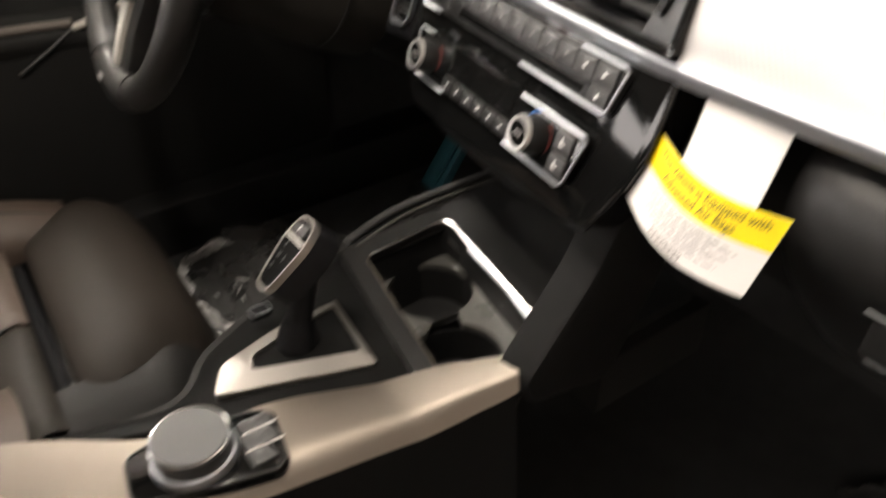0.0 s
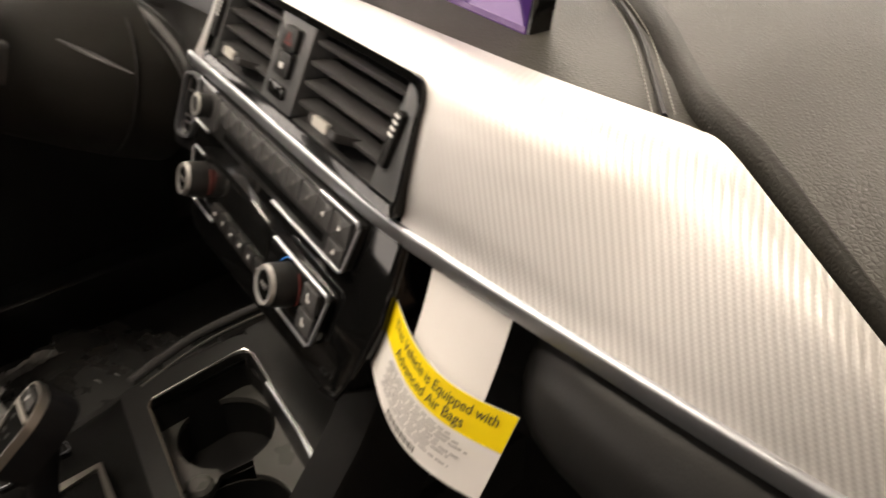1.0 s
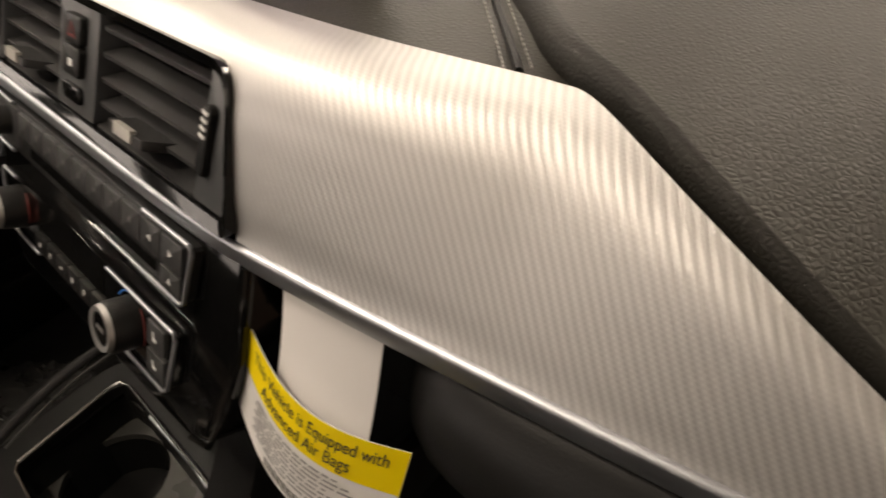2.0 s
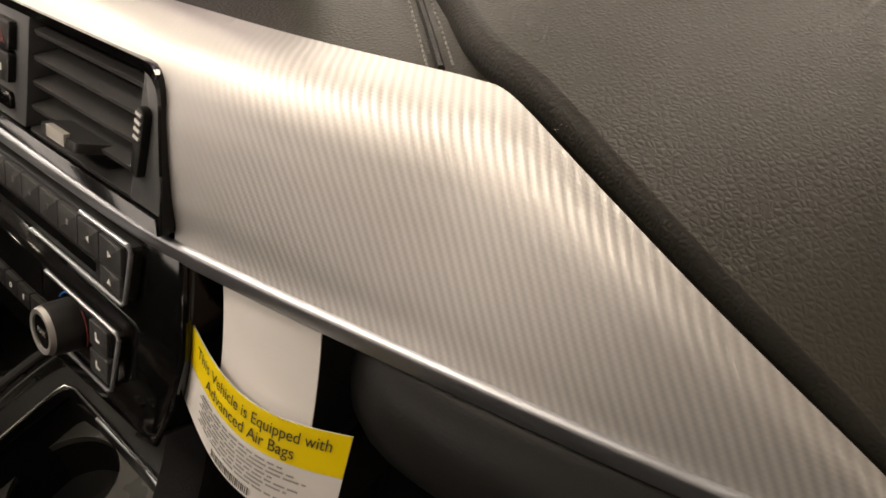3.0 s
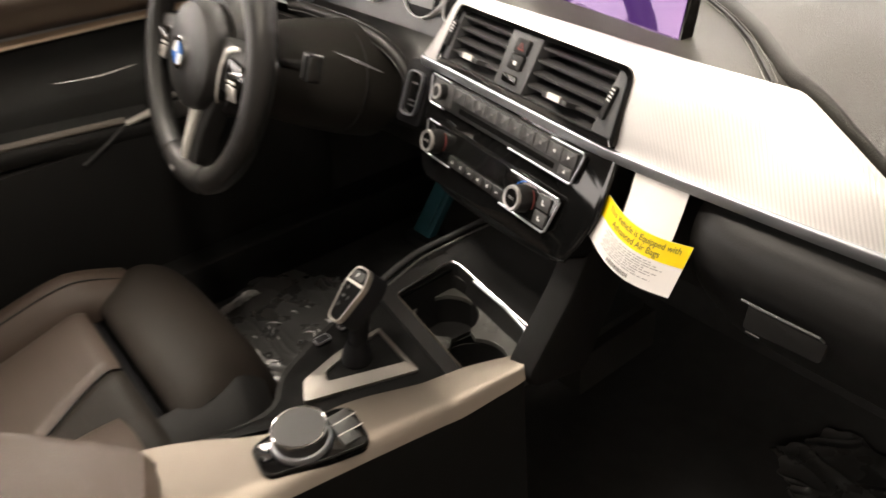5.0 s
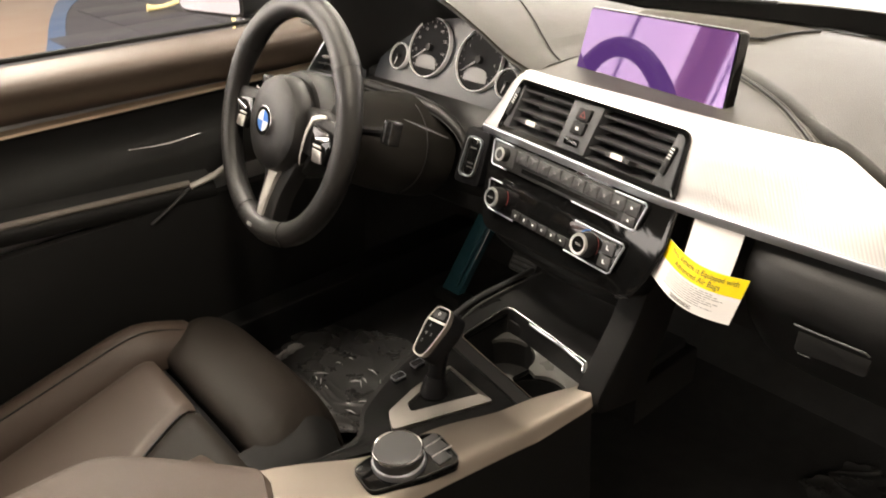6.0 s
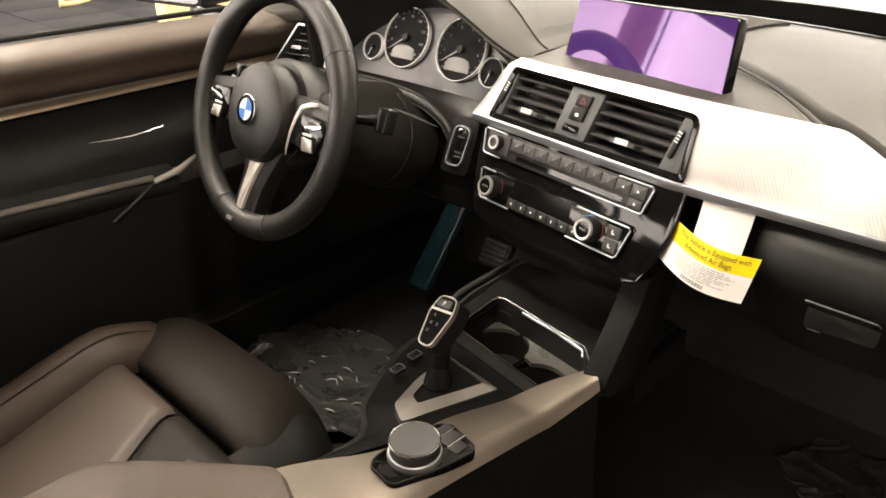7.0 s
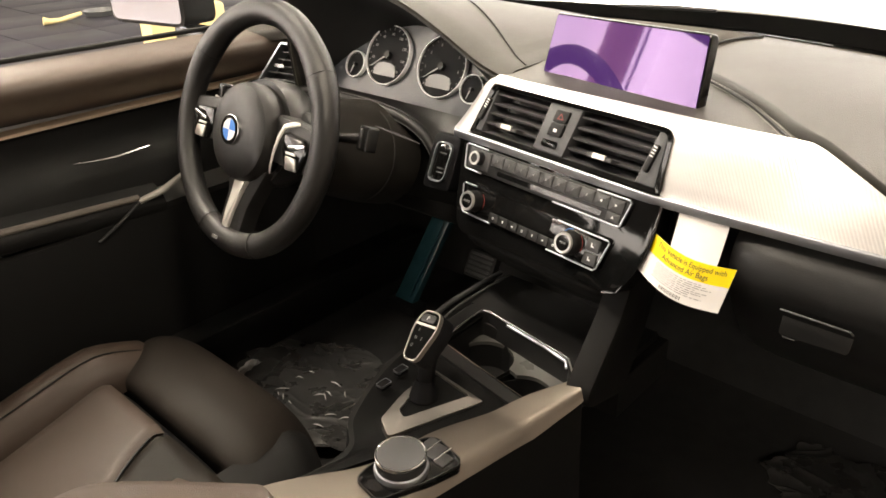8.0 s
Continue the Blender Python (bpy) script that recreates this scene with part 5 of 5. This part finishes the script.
part("cowl_seam", tube([on_cowl(p.x, p.y) for p in [curve([(-0.42, 0.33, 0), (-0.265, 0.247, 0), (-0.16, 0.19, 0), (-0.125, 0.176, 0)], i / 24) for i in range(25)]], 0.0013, 6), PAD_DARK, dash)
part("cowl_inside", sheet(lambda s, t: curve(ARC, s).lerp(CLU @ V3(-0.2 + 0.4 * s, -0.03 + 0.1 * math.sin(math.pi * s), -0.006), t) + V3(0, 0, -0.010), 40, 6, 0.003), BROW, dash)
ROLL = [(-0.55, 0.104, 0.800), (-0.49, 0.101, 0.806), (-0.436, 0.099, 0.807), (-0.362, 0.097, 0.807), (-0.290, 0.094, 0.800), (-0.244, 0.091, 0.784), (-0.222, 0.088, 0.762)]
part("cluster_shelf", sheet(lambda s, t: (CLU @ V3(-0.19 + 0.345 * s, -0.066, -0.004)).lerp(curve(ROLL, s) + V3(0, 0.004, 0.004), t) - V3(0, 0, 0.006 * math.sin(math.pi * t)), 24, 8, 0.004), BROW, dash)
part("shelf_roll", tube([curve(ROLL, i / 36) for i in range(37)], 0.0075, 12), BROW, dash, "rolled edge below the instruments")
part("shelf_line", tube([curve(ROLL, i / 36) + V3(0, -0.0078, -0.004) for i in range(37)], 0.0008, 6), GREY_PLASTIC, dash)

# driver's outer vent
LV = basis((-0.60, 0.10, 0.835), 15, 12)
lvent = thing("side_air_vent", "black side air vent with a silver frame", "air vent", tuple(LV @ V3(0, -0.04, 0)))
lo = rounded([(-0.048, -0.031), (0.070, -0.035), (0.066, 0.036), (0.002, 0.041)], 0.006, 5)
part("frame", frame_ring(lo, shrink(lo, 0.0034), -0.03, 0.002, LV), LIP, lvent)
part("backing", slab(shrink(lo, 0.0022), -0.04, -0.03, LV), PLASTIC, lvent)
for k in range(5):
    part("slat", slab(rect(-0.038 + 0.010 * k, -0.012, 0.063 - 0.001 * k, 0.0), -0.0008, 0.0008, LV @ Matrix.Translation((0, -0.024 + 0.012 * k, -0.006)) @ pose(0, 0, 0, 80, 0, 0)), GREY_PLASTIC, lvent)
part("tab", slab(rect(-0.008, -0.003, 0.012, 0.003), -0.006, 0.002, LV), CHROME, lvent)

# ---- driver's door ----
door = thing("driver_door", "black car door with leather top and a warm satin strip", "car door", (-0.73, -0.4, 0.3))
DY0, DY1 = -1.05, 0.20


def along(s):
    return DY0 + (DY1 - DY0) * s


part("upper_roll", sheet(lambda s, t: V3(-0.748 + 0.082 * math.sin(math.pi * min(1.0, t ** 0.65 * 0.90 + 0.02)) ** 0.8, along(s), 0.899 - 0.018 * s - 0.083 * t + 0.008 * math.sin(math.pi * t)), 30, 16, -0.006), DOOR_LEATHER, door, "brown leather door top")
part("strip", sheet(lambda s, t: V3(-0.702 + 0.012 * min(1, t / 0.6), along(s), 0.805 - 0.004 * min(1, t / 0.6) - 0.005 * max(0, (t - 0.6) / 0.4)), 30, 6, -0.004), COPPER, door, "warm satin metal strip")
part("panel", sheet(lambda s, t: V3(-0.70 - 0.016 * math.sin(math.pi * min(1, 1.6 * t)), along(s), 0.79 - 0.14 * t), 30, 10, -0.02), DOOR_BLACK, door)
part("lower_panel", sheet(lambda s, t: V3(-0.672 - 0.03 * t, along(s), 0.62 - 0.32 * t), 30, 10, -0.02), DOOR_BLACK, door)
part("armrest", sheet(lambda s, t: V3(-0.70 + 0.034 * math.sin(math.pi * min(1.0, t * 0.75)), -1.05 + 0.93 * s, 0.735 - 0.075 * s - 0.05 * t + 0.006 * math.sin(math.pi * t)), 24, 10, -0.012), DOOR_BLACK, door)
part("grab_handle", tube([(-0.668, -0.165, 0.648), (-0.660, -0.125, 0.658), (-0.668, -0.075, 0.674)], [0.005, 0.006, 0.004], 10), SILVER, door, "satin silver grab handle")
part("pull_edge", tube([(-0.668, -0.245, 0.602), (-0.664, -0.20, 0.628), (-0.668, -0.165, 0.648)], 0.0028, 8), GREY_PLASTIC, door)
part("armrest_edge", tube([(-0.672, -0.9, 0.700), (-0.670, -0.38, 0.668), (-0.670, -0.27, 0.661), (-0.670, -0.165, 0.654)], 0.0055, 10), ARM_EDGE, door)
part("release_lever", tube([(-0.688, -0.246, 0.7335), (-0.682, -0.215, 0.7315), (-0.680, -0.18, 0.7300), (-0.684, -0.15, 0.7300), (-0.690, -0.119, 0.7302)], [0.0008, 0.0016, 0.0032, 0.0018, 0.0008], 8, flat=0.6), CHROME, door, "chrome release lever")
part("outer_skin", box(-0.86, DY0, 0.30, -0.75, DY1, 0.84, FLAT, 0.02), PAINT_WHITE, door)
part("window_seal", tube([(-0.752, DY0, 0.905), (-0.752, DY1, 0.886)], 0.0045, 8), DOOR_BLACK, door)
win = part("window_pane", box(-0.757, DY0, 0.88, -0.753, DY1 - 0.05, 1.27), CLEAR, door)
win.visible_shadow = False

mir = thing("side_mirror", "black door mirror with a bright glass", "mirror", (-0.92, 0.07, 0.85))
MM = basis((-0.93, 0.07, 0.925), 0, 12)
mo = rounded(rect(-0.145, -0.054, 0.068, 0.075), 0.025, 6)
part("housing", slab(mo, -0.08, 0.0, MM, 0.004), DOOR_BLACK, mir)
part("glass", slab(shrink(mo, 0.008), -0.002, 0.002, MM), MIRROR, mir, "clear mirror glass")
part("arm", box(-0.86, 0.06, 0.84, -0.75, 0.11, 0.88, FLAT, 0.01), GLOSS, mir)

# ---- driver's seat ----
seat = thing("driver_seat", "dark brown-grey leather driver's seat with side bolsters", "seat", (-0.38, -0.5, 0.27))


def recline(p):
    """The seat falls away towards the back rest."""
    return V3(p.x, p.y, p.z - 0.27 * max(0, -0.34 - p.y))


def divide(y):
    """Where the cushion's leather meets its insert."""
    return -0.345 + 0.055 * ease(min(1, max(0, (-0.35 - y) / 0.18)))


def cushion(side, low):
    def f(s, t):
        y = -0.85 + 0.507 * t
        x0, x1 = (-0.51, divide(y) - 0.001) if side < 0 else (divide(y) + 0.001, -0.165)
        e = min(1, (1 - abs(2 * s - 1)) / 0.16)
        return recline(V3(x0 + (x1 - x0) * s, y, 0.458 + 0.008 * t - low - 0.007 * (1 - e) ** 2 - 0.012 * max(0, (t - 0.955) / 0.045) ** 2))
    return f


part("cushion", sheet(cushion(-1, 0.0), 18, 44, 0.10), SEAT_LEATHER, seat)
part("cushion_seam", tube([recline(V3(divide(y), y, 0.4505 + 0.008 * (y + 0.85) / 0.507)) for y in [-0.85 + 0.485 * i / 30 for i in range(31)]], 0.0022, 6), PAD_DARK, seat)
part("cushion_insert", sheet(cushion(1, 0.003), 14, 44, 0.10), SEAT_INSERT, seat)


THIGH_PROFILE = [(-0.322, 0.40), (-0.324, 0.440), (-0.318, 0.457), (-0.296, 0.467), (-0.262, 0.471), (-0.224, 0.464), (-0.192, 0.444), (-0.172, 0.41), (-0.163, 0.365), (-0.162, 0.30)]


def thigh(s, t):
    """A flat-topped pad that rolls over at its front and is wider there towards the door."""
    p = curve([(0, y, z) for y, z in THIGH_PROFILE], t)
    u = 2 * s - 1
    k = min(1, max(0, (p.y + 0.324) / 0.12))
    x0, x1 = -0.512 - 0.066 * ease(k), -0.200 - 0.014 * ease(k)
    drop = 0.016 * abs(u) ** 8 + (0.010 * u * u if u > 0 else -0.004 * u * u)
    pull = 0.018 * abs(u) ** 5 * ease(k)
    return V3(x0 + (x1 - x0) * s, p.y - pull, p.z - drop)


# black tube laid in as the shade of the gap behind the pad
part("gap_shade_strip", tube([thigh(0.01 + 0.97 * i / 24, 0.10) + V3(0, -0.012, -0.010) for i in range(25)], 0.0085, 8), DIAL, seat, "black strip painting the shade in the gap behind the thigh support")
part("thigh_support", sheet(thigh, 40, 36, 0.02), THIGH, seat, "pull-out thigh support, darkened for the shade on it")
for sg, xc in ((-1, -0.568), (1, -0.185)):
    def bolster(s, t, xc=xc, sg=sg):
        y = -0.85 + (0.585 if sg < 0 else 0.47) * s
        a = math.pi * t
        w = 0.037 if sg < 0 else 0.055
        h = (0.052 if sg < 0 else 0.040) * (1 - 0.7 * max(0, (s - 0.78) / 0.22) ** 2)
        return recline(V3(xc - w * math.cos(a) + (0.02 * s if sg < 0 else 0), y, 0.43 + h * abs(math.sin(a)) ** 0.8))
    part("bolster", sheet(bolster, 30, 18, 0.016 if sg < 0 else 0.03), SEAT_LEATHER, seat)
pip = []
for i in range(41):
    y, s = -0.85 + 0.575 * i / 40, 0.575 * i / 40 / 0.585
    h = 0.052 * (1 - 0.7 * max(0, (s - 0.78) / 0.22) ** 2)
    pip.append(recline(V3(-0.5502 + 0.02 * s, y, 0.4457 + 0.966 * h)))
part("piping", tube(pip, 0.0013, 6), PAD_DARK, seat)
part("front_valance", slab(rounded([(-0.54, -0.30), (-0.225, -0.30), (-0.235, -0.185), (-0.53, -0.185)], [0.01, 0.01, 0.04, 0.05], 6), 0.29, 0.385, FLAT, 0.02), PLASTIC, seat)
part("side_cover", sheet(lambda s, t: V3(-0.226 + 0.098 * math.sin(math.pi * 0.5 * t) + 0.02 * (1 - s), -0.60 + 0.405 * s - 0.04 * t, 0.4535 - 0.010 * s - 0.14 * t ** 1.9 - 0.03 * max(0, (s - 0.9) / 0.1) ** 2), 30, 14, -0.008), PAD_DARK, seat, "dark cover on the seat's flank")
part("base", box(-0.59, -0.50, 0.29, -0.17, -0.23, 0.39, FLAT, 0.02), PLASTIC, seat)
part("rail", box(-0.56, -0.85, 0.26, -0.52, -0.15, 0.30), PLASTIC, seat)
part("rail", box(-0.24, -0.85, 0.26, -0.20, -0.15, 0.30), PLASTIC, seat)

# ---- footwells ----


def crumple(x0, y0, x1, y1, z, seed, amp=0.02):
    """A loose film: broad swells with sharp folded ridges."""
    def f(s, t):
        a, d = math.atan2(t - 0.5, s - 0.5), max(abs(s - 0.5), abs(t - 0.5))
        ragged = 1 + 0.22 * noise.noise(V3(2.2 * math.cos(a) + seed, 2.2 * math.sin(a), seed)) + 0.10 * noise.noise(V3(7 * math.cos(a), 7 * math.sin(a) + seed, 0))
        h = math.hypot(s - 0.5, t - 0.5) or 1.0
        cs, ct = 0.5 + (s - 0.5) * d / h * 1.1 * ragged, 0.5 + (t - 0.5) * d / h * 1.1 * ragged
        p = V3(x0 + (x1 - x0) * cs, y0 + (y1 - y0) * ct, z)
        q = V3(p.x * 9 + p.y * 5 + seed, p.y * 15 - p.x * 7, seed)
        w = V3(noise.noise(q * 0.7), noise.noise(q * 0.7 + V3(9, 3, 1)), 0) * 0.9
        r1 = max(0.0, 1 - 3.2 * abs(noise.noise(q + w)))
        r2 = max(0.0, 1 - 3.6 * abs(noise.noise(q * 1.9 + w + V3(4, 7, 2))))
        return p + V3(0, 0, amp * (0.6 * noise.noise(q * 0.5) + 0.75 * r1 * r1 + 0.4 * r2 * r2))
    return f


for fn, label, at in ((crumple(-0.59, -0.15, -0.24, 0.09, 0.302, 3.0, 0.0022), "crumpled clear plastic film over the driver's mat", (-0.36, 0, 0.29)), (crumple(0.27, 0.25, 0.50, 0.42, 0.286, 7.0, 0.007), "crumpled clear plastic film over the passenger's mat", (0.38, 0.32, 0.28))):
    fl = thing("protective_film", label, "plastic film", at)
    part("sheet", sheet(fn, 150, 130, 0.001), FILM, fl, smooth=28)
    part("folded_edge", tube([fn(i / 60, 0) + V3(0, 0, 0.002) for i in range(61)], 0.0025, 5), FILM, fl)
film = bpy.data.objects["protective_film"]
RIDGE = [(-0.566, -0.048, 0.30), (-0.558, -0.090, 0.30), (-0.545, -0.142, 0.30), (-0.495, -0.153, 0.30), (-0.445, -0.160, 0.30), (-0.400, -0.146, 0.30), (-0.372, -0.128, 0.30)]


def ridge(s, t):
    """The film's rear edge, standing up in ragged folds."""
    p = curve(RIDGE, s)
    high = (0.020 + 0.016 * noise.noise(V3(s * 9, 2.3, 0)) + 0.007 * noise.noise(V3(s * 31, 5.1, 0))) * min(1, 6 * s, 6 * (1 - s))
    return p + V3(0.010 * t * noise.noise(V3(s * 11, t * 2, 1)) + 0.004 * noise.noise(V3(s * 37, t * 3, 4)), 0.016 * t * noise.noise(V3(s * 13, t * 2, 7)) + 0.010 * t * t, high * t)


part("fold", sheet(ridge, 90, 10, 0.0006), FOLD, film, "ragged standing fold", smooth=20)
# short pale tubes drawn as glints along the film's creases
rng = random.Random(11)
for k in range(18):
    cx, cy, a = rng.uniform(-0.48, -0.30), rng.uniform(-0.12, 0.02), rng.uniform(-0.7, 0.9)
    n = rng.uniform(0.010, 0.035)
    part("crease", tube([(cx + n * (u - 0.5) * math.cos(a), cy + n * (u - 0.5) * math.sin(a) + 0.0012 * math.sin(3 * u + k), 0.3055 + 0.003 * math.sin(3.1 * u)) for u in [i / 6 for i in range(7)]], [0.0002, 0.0007, 0.0011, 0.0013, 0.0011, 0.0007, 0.0002], 5), CREASE_GLINT, film, "crease with its glint painted pale")
ped = thing("accelerator_pedal", "long floor-hinged pedal wrapped in teal-tinted film", "pedal", (-0.5, 0.35, 0.29))
part("pad", slab(rounded([(-0.05, 0.0), (0.005, 0.0), (0.045, 0.25), (-0.005, 0.25)], 0.01), -0.008, 0.008, basis((-0.505, 0.30, 0.29), 28, 0), 0.004), TEAL, ped)
part("film_fold", tube([basis((-0.505, 0.30, 0.29), 28, 0) @ V3(a, b, 0.010) for a, b in ((-0.005, 0.02), (0.008, 0.1), (0.022, 0.17), (0.026, 0.24))], [0.002, 0.004, 0.003, 0.002], 6), TEAL, ped)
part("hinge", box(-0.56, 0.28, 0.28, -0.48, 0.32, 0.30, FLAT, 0.004), PLASTIC, ped)
brk = thing("brake_pedal", "ribbed grey rubber pedal on a steel arm", "pedal", (-0.35, 0.36, 0.4))
part("pad", slab(rounded(rect(-0.035, 0.0, 0.035, 0.055), 0.008), -0.008, 0.008, basis((-0.352, 0.34, 0.395), 30, 0), 0.004), RUBBER, brk)
for k in range(5):
    part("rib", slab(rect(-0.028, 0.006 + 0.01 * k, 0.028, 0.011 + 0.01 * k), 0.007, 0.0105, basis((-0.352, 0.34, 0.395), 30, 0), 0.001), GREY_PLASTIC, brk)
part("arm", tube([(-0.352, 0.37, 0.42), (-0.352, 0.42, 0.50), (-0.352, 0.42, 0.62)], 0.009, 8), PLASTIC, brk)

# ---- outside of the car, closing it round the cabin ----
TO_SIDE = Matrix(((0, 0, 1, 0), (1, 0, 0, 0), (0, 1, 0, 0), (0, 0, 0, 1)))
shell = thing("display_car_body", "white painted body of the car standing on the showroom floor", "car body", (0, 0, 0))


def arch(y, r=0.37, z=0.32):
    return [(y + r * math.cos(a), z + r * math.sin(a)) for a in [math.pi - math.pi * i / 12 for i in range(13)]]


FENDER = [(0.30, 0.26)] + [(y, max(0.26, z)) for y, z in arch(1.22)] + [(1.72, 0.26), (1.76, 0.60), (1.70, 0.78), (0.90, 0.835), (0.34, 0.84)]
QUARTER = [(-2.45, 0.30), (-2.05, 0.26)] + [(y, max(0.26, z)) for y, z in arch(-1.62)] + [(-1.12, 0.26), (-1.12, 0.86), (-2.10, 0.90), (-2.45, 0.84)]
for sg in (-1, 1):
    x0, x1 = (0.785, 0.845) if sg > 0 else (-0.785, -0.845)
    part("fender", slab(FENDER, x0, x1, TO_SIDE, 0.012), PAINT_WHITE, shell)
    part("rear_quarter", slab(QUARTER, x0, x1, TO_SIDE, 0.012), PAINT_WHITE, shell)
    for y in (1.22, -1.62):
        axle = Matrix.Translation((sg * 0.73, y, 0.32)) @ pose(0, 0, 0, 0, 90 * sg, 0)
        wh = part("wheel", lathe([(0.215, -0.09), (0.30, -0.10), (0.318, -0.07), (0.32, 0.0), (0.318, 0.07), (0.30, 0.10), (0.215, 0.09)], axle, 48), RUBBER, shell, "black tyre with a silver rim")
        part("rim", lathe([(0.214, -0.02), (0.214, 0.085), (0.195, 0.075), (0.07, 0.06), (0.05, 0.075), (0.0, 0.075)], axle, 48), SATIN, wh)
part("bumper", slab(rounded([(-0.83, 1.60), (0.83, 1.60), (0.70, 1.80), (-0.70, 1.80)], 0.08, 6), 0.22, 0.74, FLAT, 0.04), PAINT_WHITE, shell)
part("boot", slab(rounded([(-0.80, -2.52), (0.80, -2.52), (0.78, -2.21), (-0.78, -2.21)], [0.08, 0.08, 0.01, 0.01], 6), 0.28, 0.93, FLAT, 0.05), PAINT_WHITE, shell)
part("underbody", box(-0.66, -2.2, 0.17, 0.66, 1.6, 0.215), PLASTIC, shell)

# ---- dark tiled area of the showroom floor, edged in blue ----
RUG = [(-1.0, -0.50), (-3.3, 0.21), (-5.6, 0.92), (-6.55, 1.20), (-7.25, 1.43), (-7.85, 1.70), (-8.4, 2.05), (-8.9, 2.45), (-9.3, 2.85), (-9.7, 3.35)]
hall_floor = bpy.data.objects["floor"]


def rug_edge(s, off):
    a, b, c = [curve([(x, y, 0) for x, y in RUG], min(1, max(0, s + d))) for d in (-0.01, 0, 0.01)]
    n = (c - a).normalized()
    return b + V3(n.y, -n.x, 0) * off


edge_in = [rug_edge(i / 60, -0.13 - 0.55 * max(0, i / 60 - 0.45)) for i in range(61)]
field = bmesh.new()
field.faces.new([field.verts.new((p.x, p.y, 0.003)) for p in edge_in] + [field.verts.new(c) for c in ((-9.7, 7.4, 0.003), (-1.0, 7.4, 0.003))])
bmesh.ops.triangulate(field, faces=field.faces[:])
solo("pavement", field, TILE, "dark grey bed of the tiled area", "floor", kind="structure")
part("edging", sheet(lambda s, t: rug_edge(s, 0).lerp(rug_edge(s, -0.13 - 0.55 * max(0, s - 0.45)), t) + V3(0, 0, 0.008), 60, 2, 0.006), EDGING, hall_floor, "blue edging strip")
tile_mesh = finish("tile", slab(rounded(rect(-0.298, -0.298, 0.298, 0.298), 0.004, 2), 0.0, 0.006, FLAT, 0.002), TILE)
for i in range(-14, -1):
    for j in range(-2, 12):
        x, y = 0.3 + 0.6 * i, 0.6 * j
        if all(max((p.y for p in edge_in if abs(p.x - x - d) < 0.12), default=-9) < y - 0.3 for d in (-0.3, 0, 0.3)):
            t = new("tile", tile_mesh)
            t.parent = hall_floor
            t.location = (x, y, 0.0033)

# pale handle lying on a low dish beyond the window
hd2 = thing("display_prop", "pale yellow curved handle lying beside a clear dish", "prop", (-6.5, 2.0, 0.0))
part("handle", tube([(-6.50, 1.90, 0.045), (-6.49, 1.95, 0.036), (-6.48, 2.04, 0.036), (-6.50, 2.14, 0.048), (-6.52, 2.24, 0.062)], [0.036, 0.024, 0.020, 0.022, 0.016], 10), YELLOW_POST, hd2)
part("dish", lathe([(0.13, 0.0065), (0.15, 0.05), (0.14, 0.05), (0.12, 0.016), (0.0, 0.016)], Matrix.Translation((-6.62, 2.46, 0.004)), 32), DIAL_GREY, hd2)
